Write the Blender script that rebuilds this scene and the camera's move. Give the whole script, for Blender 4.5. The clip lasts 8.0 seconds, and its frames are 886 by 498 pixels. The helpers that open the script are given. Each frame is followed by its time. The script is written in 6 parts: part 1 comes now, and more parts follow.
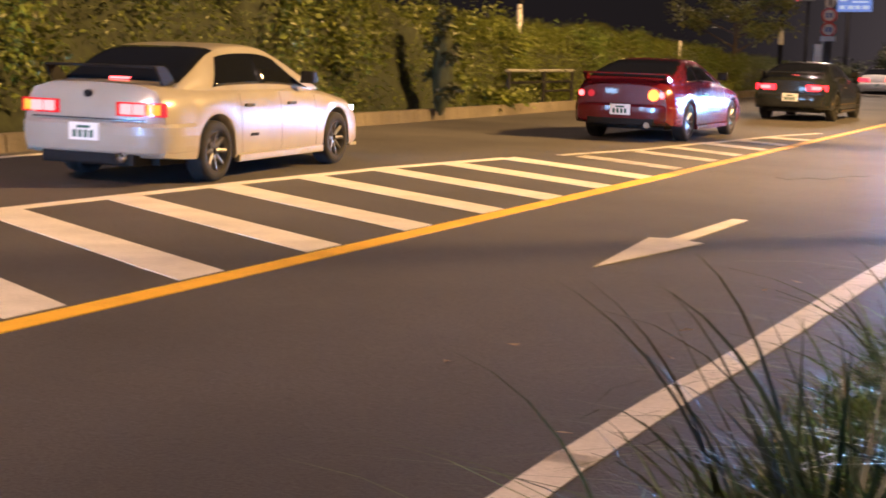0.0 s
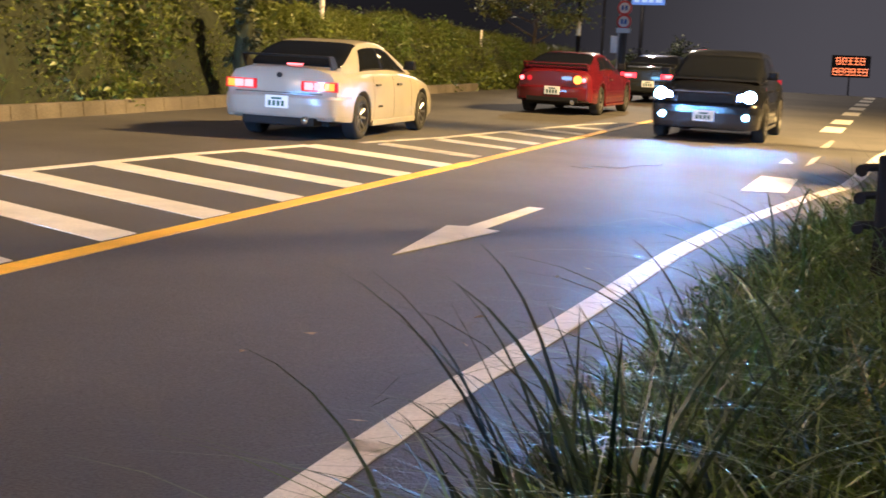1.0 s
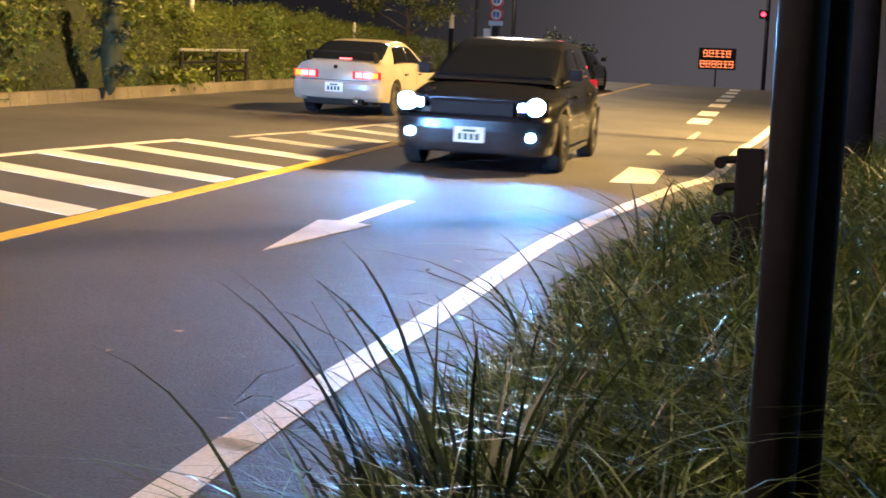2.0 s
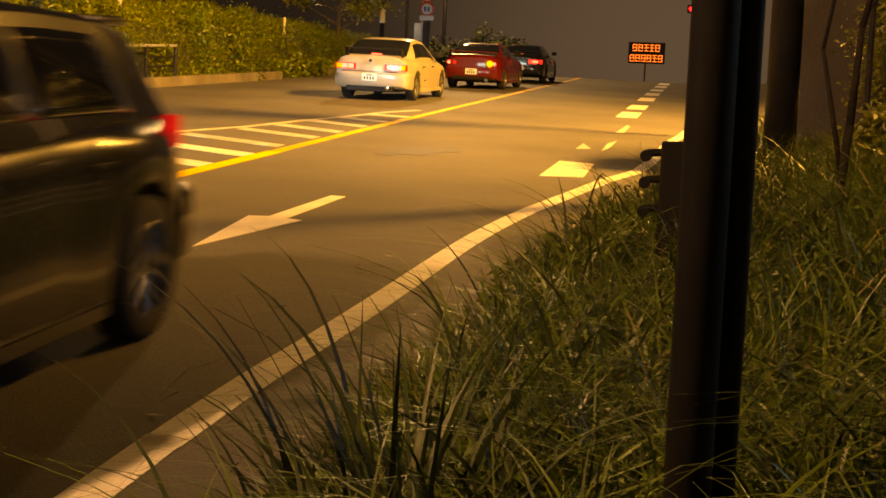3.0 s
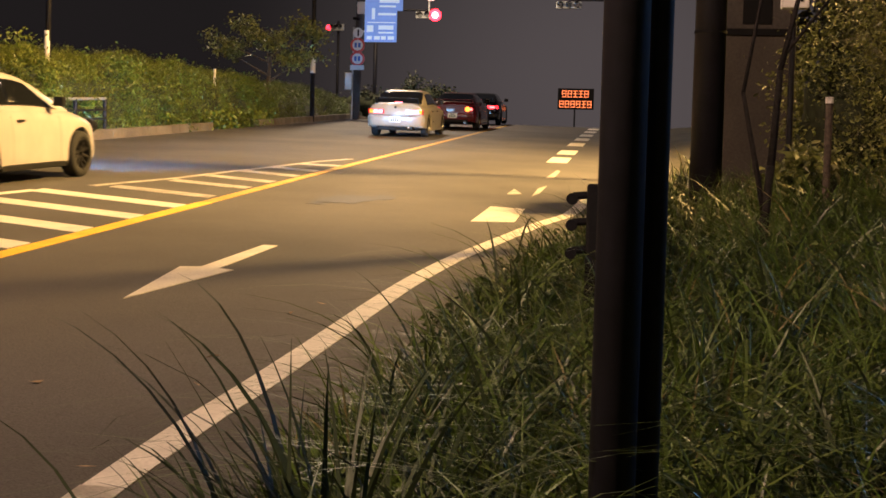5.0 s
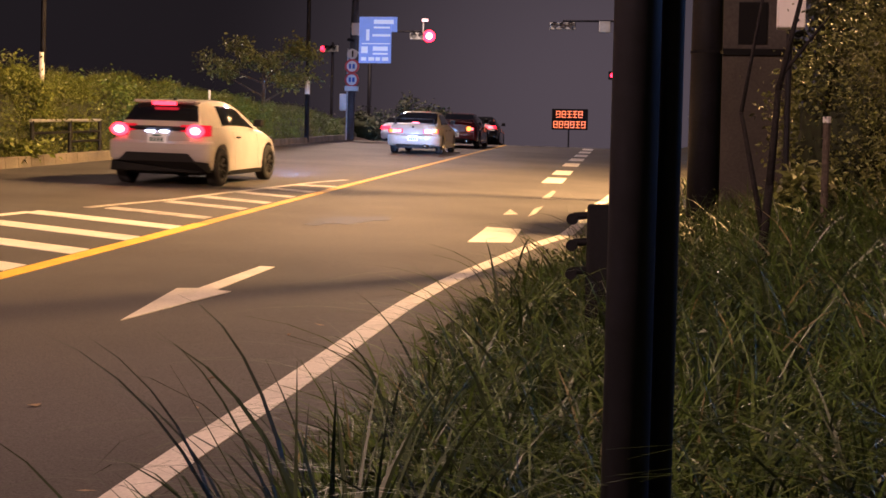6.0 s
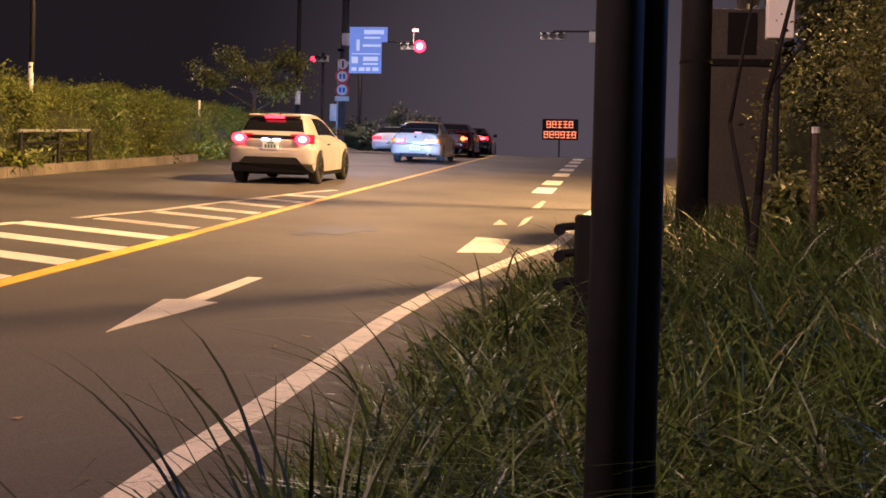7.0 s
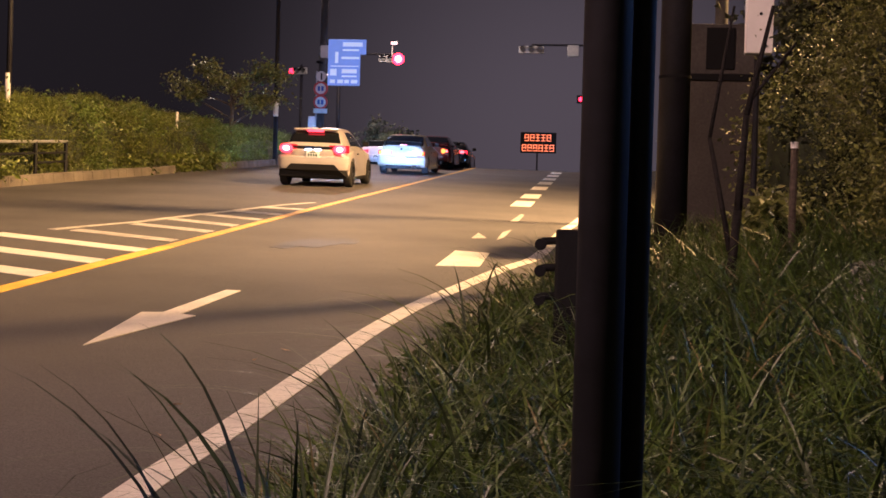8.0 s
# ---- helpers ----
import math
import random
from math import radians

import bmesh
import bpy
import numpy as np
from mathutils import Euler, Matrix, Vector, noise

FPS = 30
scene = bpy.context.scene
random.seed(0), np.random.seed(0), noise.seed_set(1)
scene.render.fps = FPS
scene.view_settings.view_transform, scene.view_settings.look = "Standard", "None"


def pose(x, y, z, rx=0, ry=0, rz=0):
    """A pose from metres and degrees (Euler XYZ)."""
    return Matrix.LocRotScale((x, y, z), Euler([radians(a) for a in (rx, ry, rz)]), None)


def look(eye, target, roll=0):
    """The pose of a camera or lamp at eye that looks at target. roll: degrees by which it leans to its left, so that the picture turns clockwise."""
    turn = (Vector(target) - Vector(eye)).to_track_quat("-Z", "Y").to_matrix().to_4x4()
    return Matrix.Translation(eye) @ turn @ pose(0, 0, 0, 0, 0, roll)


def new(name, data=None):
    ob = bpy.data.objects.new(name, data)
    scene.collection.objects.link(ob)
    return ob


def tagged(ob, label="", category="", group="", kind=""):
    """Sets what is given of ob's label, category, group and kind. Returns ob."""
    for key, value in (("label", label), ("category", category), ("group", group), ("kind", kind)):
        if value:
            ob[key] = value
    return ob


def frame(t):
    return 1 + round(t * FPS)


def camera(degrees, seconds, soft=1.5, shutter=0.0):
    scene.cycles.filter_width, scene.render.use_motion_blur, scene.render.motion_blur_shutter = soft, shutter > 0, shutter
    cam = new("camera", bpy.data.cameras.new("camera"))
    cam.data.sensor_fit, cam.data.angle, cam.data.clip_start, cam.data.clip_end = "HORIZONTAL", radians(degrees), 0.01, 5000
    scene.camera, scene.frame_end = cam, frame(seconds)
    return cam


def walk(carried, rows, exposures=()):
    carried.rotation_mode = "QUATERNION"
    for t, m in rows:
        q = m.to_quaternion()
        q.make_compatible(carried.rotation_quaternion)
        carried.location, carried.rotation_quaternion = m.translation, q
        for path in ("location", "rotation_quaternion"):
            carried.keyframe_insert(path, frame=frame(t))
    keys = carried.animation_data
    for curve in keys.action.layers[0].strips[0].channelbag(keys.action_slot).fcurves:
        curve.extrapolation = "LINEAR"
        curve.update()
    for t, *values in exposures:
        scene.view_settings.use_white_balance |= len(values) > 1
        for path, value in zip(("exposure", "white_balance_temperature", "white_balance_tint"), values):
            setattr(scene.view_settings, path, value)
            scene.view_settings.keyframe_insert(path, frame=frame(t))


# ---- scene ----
cam = camera(36.0, 8.0, soft=1.6, shutter=0.4)
# seconds, stops, kelvin, tint
EXPO = [(0.0, 0.64, 5500, 15), (0.4, 0.66, 4700, 4), (1.0, 0.75, 4800, 4), (2.2, 0.92, 5200, 2), (3.3, 0.66, 17000, 7), (3.6, 0.66, 15500, 6), (4.1, 0.68, 8600, 3),
        (4.7, 0.72, 5800, 3), (6.0, 0.68, 5300, 27), (8.0, 0.68, 5100, 25)]
# seconds, x, y, z, pitch, roll, yaw
PATH = [
    (0, -0.107, 0.053, 1.379, -4.67, -2.60, 26.75),
    (0.5, -0.065, 0.043, 1.396, -5.07, -3.07, 21.91),
    (1, -0.057, 0.037, 1.397, -4.84, -3.10, 18.58),
    (1.5, -0.014, 0.018, 1.408, -4.72, -2.89, 15.82),
    (2, -0.012, 0.023, 1.411, -4.89, -2.80, 13.37),
    (3.5, 0.035, -0.035, 1.412, -4.85, -2.30, 9.69),
    (4, 0.052, -0.068, 1.417, -4.36, -2.07, 8.85),
    (4.5, 0.059, -0.067, 1.404, -3.57, -1.80, 8.10),
    (6, 0.015, -0.038, 1.403, -2.00, -1.35, 7.48),
    (6.5, 0.020, -0.012, 1.404, -1.79, -1.28, 7.44),
    (7, 0.031, 0.006, 1.407, -1.57, -1.32, 7.10),
    (7.5, 0.031, 0.013, 1.411, -1.32, -1.37, 6.65),
    (8, 0.012, 0.027, 1.414, -1.02, -1.56, 6.16),
]
walk(cam, [(t, pose(x, y, z, 90 + p, r, w)) for t, x, y, z, p, r, w in PATH],
     exposures=EXPO)

# ---------------------------------------------------------------- ground shape
SX, SY, CREST = -0.0161, 0.0651, 58.0


def ground(x, y):
    """Height of the sloping road plane; past the crest it falls gently."""
    z = SX * x + SY * min(y, CREST)
    if y > CREST:
        d = y - CREST
        z += SY * 6 * (1 - math.exp(-d / 6)) * 0.6 - 0.018 * d
    return z


def on_road(x, y, heading=0.0, lift=0.0):
    """A pose on the road plane; heading in degrees, 0 is up the hill along y."""
    nrm = Vector((-SX, -SY, 1)).normalized()
    if y > CREST:
        nrm = Vector((0, 0.01, 1)).normalized()
    fwd = Vector((-math.sin(radians(heading)), math.cos(radians(heading)), 0))
    fwd = (fwd - nrm * fwd.dot(nrm)).normalized()
    rgt = fwd.cross(nrm)
    m = Matrix((rgt, fwd, nrm)).transposed().to_4x4()
    m.translation = (x, y, ground(x, y) + lift)
    return m


# ---------------------------------------------------------------- world and lamps
world = bpy.data.worlds.new("night")
scene.world = world
world.use_nodes = True
world_bg = world.node_tree.nodes["Background"]
world_bg.inputs[0].default_value = (0.012, 0.010, 0.012, 1)
world_bg.inputs[1].default_value = 1.0


def lamp(name, place, power, colour, size=0.3, kind="POINT", target=None, cone=150):
    d = bpy.data.lights.new(name, kind)
    d.energy, d.color = power, colour
    d.shadow_soft_size = size
    ob = new(name, d)
    if target:
        ob.matrix_world = look(place, target)
    else:
        ob.location = place
    if kind == "SPOT":
        d.spot_size, d.spot_blend = radians(cone), 0.9
    return ob


SODIUM = (1.0, 0.53, 0.14)
lamp("street_light_near", (8.5, 23.0, 13.5), 50000, SODIUM, 0.78, "SPOT", (-11.5, 24.0, 1.7), 118)
lamp("street_light_left", (-11.4, 60.5, 15.6), 6500, (1.0, 0.66, 0.38), 0.2)
# added fill lamp behind the camera, brightens the near road and verge
lamp("fill_light_behind", (-9.6, -6.0, 9.15), 17500, (1.0, 0.57, 0.33), 0.25)

# ---------------------------------------------------------------- materials
MATS = {}


def material(name, colour, rough=0.6, metal=0.0, grain=0.0, grain_scale=40.0, bump=0.0, stain=0.0,
             stain_scale=2.0, emit=None, power=0.0, coat=0.0, rand=0.0, spec=0.5):
    if name in MATS:
        return MATS[name]
    m = bpy.data.materials.new(name)
    m.use_nodes = True
    nt = m.node_tree
    b = nt.nodes["Principled BSDF"]
    b.inputs["Base Color"].default_value = (*colour, 1)
    b.inputs["Roughness"].default_value = rough
    b.inputs["Metallic"].default_value = metal
    b.inputs["Coat Weight"].default_value = coat
    b.inputs["Specular IOR Level"].default_value = spec
    if emit:
        b.inputs["Emission Color"].default_value = (*emit, 1)
        b.inputs["Emission Strength"].default_value = power
    if grain or stain or bump or rand:
        geo = nt.nodes.new("ShaderNodeNewGeometry")
        n1 = nt.nodes.new("ShaderNodeTexNoise")
        n1.inputs["Scale"].default_value = grain_scale
        n1.inputs["Detail"].default_value = 5
        n2 = nt.nodes.new("ShaderNodeTexNoise")
        n2.inputs["Scale"].default_value = stain_scale
        n2.inputs["Detail"].default_value = 4
        for n in (n1, n2):
            nt.links.new(geo.outputs["Position"], n.inputs["Vector"])
        val = None
        for node, amount in ((n1, grain), (n2, stain)):
            mr = nt.nodes.new("ShaderNodeMapRange")
            mr.inputs["From Min"].default_value, mr.inputs["From Max"].default_value = 0.3, 0.7
            mr.inputs["To Min"].default_value, mr.inputs["To Max"].default_value = 1 - amount, 1 + amount
            nt.links.new(node.outputs["Fac"], mr.inputs["Value"])
            if val is None:
                val = mr.outputs[0]
            else:
                mm = nt.nodes.new("ShaderNodeMath")
                mm.operation = "MULTIPLY"
                nt.links.new(val, mm.inputs[0])
                nt.links.new(mr.outputs[0], mm.inputs[1])
                val = mm.outputs[0]
        if rand:
            mr = nt.nodes.new("ShaderNodeMapRange")
            mr.inputs["To Min"].default_value, mr.inputs["To Max"].default_value = 1 - rand, 1 + rand
            nt.links.new(geo.outputs["Random Per Island"], mr.inputs["Value"])
            mm = nt.nodes.new("ShaderNodeMath")
            mm.operation = "MULTIPLY"
            nt.links.new(val, mm.inputs[0])
            nt.links.new(mr.outputs[0], mm.inputs[1])
            val = mm.outputs[0]
        mix = nt.nodes.new("ShaderNodeVectorMath")
        mix.operation = "SCALE"
        mix.inputs[0].default_value = colour
        nt.links.new(val, mix.inputs["Scale"])
        nt.links.new(mix.outputs[0], b.inputs["Base Color"])
        if bump:
            bp = nt.nodes.new("ShaderNodeBump")
            bp.inputs["Strength"].default_value = bump
            bp.inputs["Distance"].default_value = 0.01
            nt.links.new(n1.outputs["Fac"], bp.inputs["Height"])
            nt.links.new(bp.outputs[0], b.inputs["Normal"])
    MATS[name] = m
    return m


def glow(name, colour, power, base=(0.1, 0.1, 0.1)):
    return material(name, base, 0.3, emit=colour, power=power)


ASPHALT = material("asphalt", (0.078, 0.074, 0.072), 0.72, grain=0.40, grain_scale=90, bump=0.6, stain=0.30, stain_scale=0.42)
PAINT_WHITE = material("road_paint_white", (0.70, 0.67, 0.61), 0.6, grain=0.12, grain_scale=60, bump=0.3, stain=0.12, stain_scale=3)
PAINT_WORN = material("road_paint_worn", (0.40, 0.38, 0.35), 0.65, grain=0.4, grain_scale=45, bump=0.3, stain=0.3, stain_scale=4)
PAINT_YELLOW = material("road_paint_yellow", (0.85, 0.50, 0.02), 0.6, grain=0.12, grain_scale=60, bump=0.3, stain=0.12, stain_scale=3)
CONCRETE = material("concrete", (0.23, 0.215, 0.19), 0.85, grain=0.18, grain_scale=50, bump=0.4, stain=0.25, stain_scale=1.5)
SOIL = material("soil", (0.055, 0.05, 0.035), 0.95, grain=0.4, grain_scale=25, bump=0.8, stain=0.4, stain_scale=1.0)
KERB_STONE = material("weathered_kerb", (0.125, 0.108, 0.085), 0.85, grain=0.22, grain_scale=35, bump=0.4, stain=0.35, stain_scale=1.1)
LEAF_GREEN = material("fresh_hedge_leaves", (0.075, 0.115, 0.014), 0.45, grain=0.2, grain_scale=6, stain=0.3, stain_scale=0.8, rand=0.5)
GRASS = material("grass_blades", (0.046, 0.076, 0.009), 0.42, grain=0.2, grain_scale=20, stain=0.25, stain_scale=1.2, rand=0.55)
GRASS_DRY = material("grass_dry_blades", (0.17, 0.14, 0.05), 0.55, grain=0.2, grain_scale=20, rand=0.4)
REED = material("reed_blades", (0.024, 0.038, 0.012), 0.55, grain=0.2, grain_scale=20, rand=0.4)
LEAF = material("hedge_leaves", (0.100, 0.124, 0.010), 0.45, grain=0.2, grain_scale=6, stain=0.35, stain_scale=0.6, rand=0.36)
# dark core colour holds the shade between the leaves
LEAF_SHADE = material("hedge_core_shade", (0.020, 0.026, 0.008), 0.9, grain=0.5, grain_scale=8, bump=0.8)
TREE_LEAF = material("tree_leaves", (0.13, 0.145, 0.03), 0.5, grain=0.2, grain_scale=6, rand=0.5)
BARK = material("bark", (0.07, 0.055, 0.042), 0.9, grain=0.4, grain_scale=30, bump=0.9)
POLE_DARK = material("pole_dark_paint", (0.007, 0.007, 0.011), 0.6, grain=0.25, grain_scale=30, bump=0.1, stain=0.3, stain_scale=4, spec=0.32)
POLE_CONC = material("pole_concrete", (0.055, 0.052, 0.05), 0.8, grain=0.2, grain_scale=40, bump=0.3, stain=0.2)
STEEL = material("galvanised_steel", (0.42, 0.42, 0.42), 0.45, 0.6, grain=0.15, grain_scale=30, stain=0.2, stain_scale=5)
SIGN_WHITE = material("sign_white", (0.75, 0.74, 0.72), 0.5, stain=0.08, stain_scale=4)
SIGN_RED = material("sign_red", (0.55, 0.05, 0.04), 0.5, stain=0.08, stain_scale=4)
SIGN_BLUE = material("sign_blue", (0.05, 0.13, 0.45), 0.5, stain=0.1, stain_scale=4)
BLACK = material("black_plastic", (0.007, 0.007, 0.008), 0.75, grain=0.2, grain_scale=60, spec=0.12)


# ---------------------------------------------------------------- mesh helpers
def part(name, bm, mat, parent=None, label="", smooth=False, bevel=0.0, kind=""):
    me = bpy.data.meshes.new(name)
    bm.normal_update()
    bm.to_mesh(me)
    bm.free()
    for m in (mat if isinstance(mat, (list, tuple)) else [mat]):
        me.materials.append(m)
    if smooth:
        for p in me.polygons:
            p.use_smooth = True
    ob = new(name, me)
    if parent:
        ob.parent = parent
    if bevel:
        mod = ob.modifiers.new("bevel", "BEVEL")
        mod.width, mod.segments, mod.limit_method = bevel, 2, "ANGLE"
        mod.angle_limit = radians(40)
    if label or kind:
        tagged(ob, label=label, kind=kind)
    return ob


def from_lists(name, verts, faces, mat, parent=None, label="", smooth=False, kind=""):
    me = bpy.data.meshes.new(name)
    me.from_pydata(verts, [], faces)
    me.update()
    me.materials.append(mat)
    if smooth:
        for p in me.polygons:
            p.use_smooth = True
    ob = new(name, me)
    if parent:
        ob.parent = parent
    if label or kind:
        tagged(ob, label=label, kind=kind)
    return ob


def box(bm, x0, y0, z0, x1, y1, z1):
    vs = [bm.verts.new((x, y, z)) for z in (z0, z1) for y in (y0, y1) for x in (x0, x1)]
    for q in ((0, 2, 3, 1), (4, 5, 7, 6), (0, 1, 5, 4), (2, 6, 7, 3), (0, 4, 6, 2), (1, 3, 7, 5)):
        bm.faces.new([vs[i] for i in q])
    return bm


def boxes(*dims):
    bm = bmesh.new()
    for d in dims:
        box(bm, *d)
    return bm


def tube(bm, a, b, r0, r1=None, seg=12):
    """A closed round bar from a to b."""
    a, b = Vector(a), Vector(b)
    r1 = r0 if r1 is None else r1
    q = (b - a).to_track_quat("Z", "Y")
    rings = []
    for c, r in ((a, r0), (b, r1)):
        rings.append([bm.verts.new(c + q @ Vector((r * math.cos(2 * math.pi * i / seg), r * math.sin(2 * math.pi * i / seg), 0))) for i in range(seg)])
    for i in range(seg):
        j = (i + 1) % seg
        bm.faces.new((rings[0][i], rings[0][j], rings[1][j], rings[1][i]))
    bm.faces.new(rings[0][::-1])
    bm.faces.new(rings[1])
    return bm


def tubes(*bars, seg=12):
    bm = bmesh.new()
    for b in bars:
        tube(bm, *b, seg=seg)
    return bm





def empty(name, m=None):
    ob = new(name)
    if m is not None:
        ob.matrix_world = m
    return ob


# ---------------------------------------------------------------- curves
def mix(a, b, t):
    return a + (b - a) * t


def curve_at(pts, y):
    for (y0, v0), (y1, v1) in zip(pts, pts[1:]):
        if y0 <= y <= y1:
            t = (y - y0) / (y1 - y0)
            return mix(v0, v1, t)
    return pts[0][1] if y < pts[0][0] else pts[-1][1]



# ---------------------------------------------------------------- ground, road
def sheet(name, x_edges, ys, mat, lift, label):
    """A sheet that follows the ground between two edges given as functions of y."""
    verts, faces = [], []
    n = 24
    for y in ys:
        a, b = x_edges(y)
        for i in range(n + 1):
            x = a + (b - a) * i / n
            verts.append((x, y, ground(x, y) + (lift(x, y) if callable(lift) else lift)))
    for j in range(len(ys) - 1):
        for i in range(n):
            k = j * (n + 1) + i
            faces.append((k, k + 1, k + n + 2, k + n + 1))
    return tagged(from_lists(name, verts, faces, mat, label=label, smooth=True), kind="structure", category=name)


YS = [-60, -30, -15, -8] + [v * 1.0 for v in range(-5, 90)] + [95, 100, 110, 130, 160, 220, 320, 600, 1500]


def right_edge(y):
    """The asphalt's edge beside the verge."""
    pts = [(-60, -1.0), (0, -1.05), (5, -1.15), (8, -1.02), (11, -0.75), (13, -0.5), (15, -0.15), (18, 0.25), (22, 0.6), (30, 0.9), (60, 1.3), (1500, 1.3)]
    for (y0, x0), (y1, x1) in zip(pts, pts[1:]):
        if y0 <= y <= y1:
            return x0 + (x1 - x0) * (y - y0) / (y1 - y0)


def soil_lift(x, y):
    e = max(0.0, -12.1 - x, x - right_edge(y))
    return -0.02 + 0.09 * min(1, e * 2) + (0.07 * min(e, 30) + 0.10 * max(0, min(e - 1.2, 3)) if x > -6 else 0.02 * min(e, 30))


def ground_sheet():
    xs = [-900, -300, -100, -60, -40] + [v * 0.5 for v in range(-60, 41)] + [25, 40, 80, 200, 900]
    verts, faces = [], []
    for y in YS:
        for x in xs:
            inside = -12.1 < x < right_edge(y)
            l = -0.12 if inside else soil_lift(x, y)
            verts.append((x, y, ground(max(-60, min(60, x)), y) + l))
    n = len(xs)
    for j in range(len(YS) - 1):
        for i in range(n - 1):
            k = j * n + i
            faces.append((k, k + 1, k + n + 1, k + n))
    return tagged(from_lists("ground", verts, faces, SOIL, label="dark earth under grass beside the road", smooth=True), kind="structure", category="ground")


ground_sheet()
sheet("road", lambda y: (-12.05, right_edge(y) + 0.12), YS, ASPHALT, 0.0, "worn grey asphalt road climbing to a crest")


def strip(name, path, width, mat, label, lift=0.004, thick=0.006):
    """A painted line along points (x, y)."""
    bm = bmesh.new()
    pts = [Vector((x, y, 0)) for x, y in path]
    rows = []
    for i, p in enumerate(pts):
        d = (pts[min(i + 1, len(pts) - 1)] - pts[max(i - 1, 0)]).normalized()
        s = Vector((d.y, -d.x, 0)) * width / 2
        quad = []
        for q, h in ((p - s, 0), (p + s, 0), (p + s, 1), (p - s, 1)):
            quad.append(bm.verts.new((q.x, q.y, ground(q.x, q.y) + (lift if h else -0.004))))
        rows.append(quad)
    for a, b in zip(rows, rows[1:]):
        for i in range(4):
            j = (i + 1) % 4
            bm.faces.new((a[i], a[j], b[j], b[i]))
    bm.faces.new(rows[0][::-1])
    bm.faces.new(rows[-1])
    bmesh.ops.recalc_face_normals(bm, faces=bm.faces)
    return tagged(part(name, bm, mat), label=label, category="road marking", kind="structure")


def painted(name, outline, mat, label, lift=0.005):
    """A painted patch over an outline of (x, y)."""
    bm = bmesh.new()
    lo = [bm.verts.new((x, y, ground(x, y) - 0.004)) for x, y in outline]
    hi = [bm.verts.new((x, y, ground(x, y) + lift)) for x, y in outline]
    n = len(outline)
    bm.faces.new(hi)
    bm.faces.new(lo[::-1])
    for i in range(n):
        bm.faces.new((lo[i], lo[(i + 1) % n], hi[(i + 1) % n], hi[i]))
    bmesh.ops.recalc_face_normals(bm, faces=bm.faces)
    return tagged(part(name, bm, mat), label=label, category="road marking", kind="structure")


def line_pts(pts, step=1.0):
    out = []
    for (x0, y0), (x1, y1) in zip(pts, pts[1:]):
        n = max(1, int(math.hypot(x1 - x0, y1 - y0) / step))
        out += [(x0 + (x1 - x0) * i / n, y0 + (y1 - y0) * i / n) for i in range(n)]
    return out + [pts[-1]]


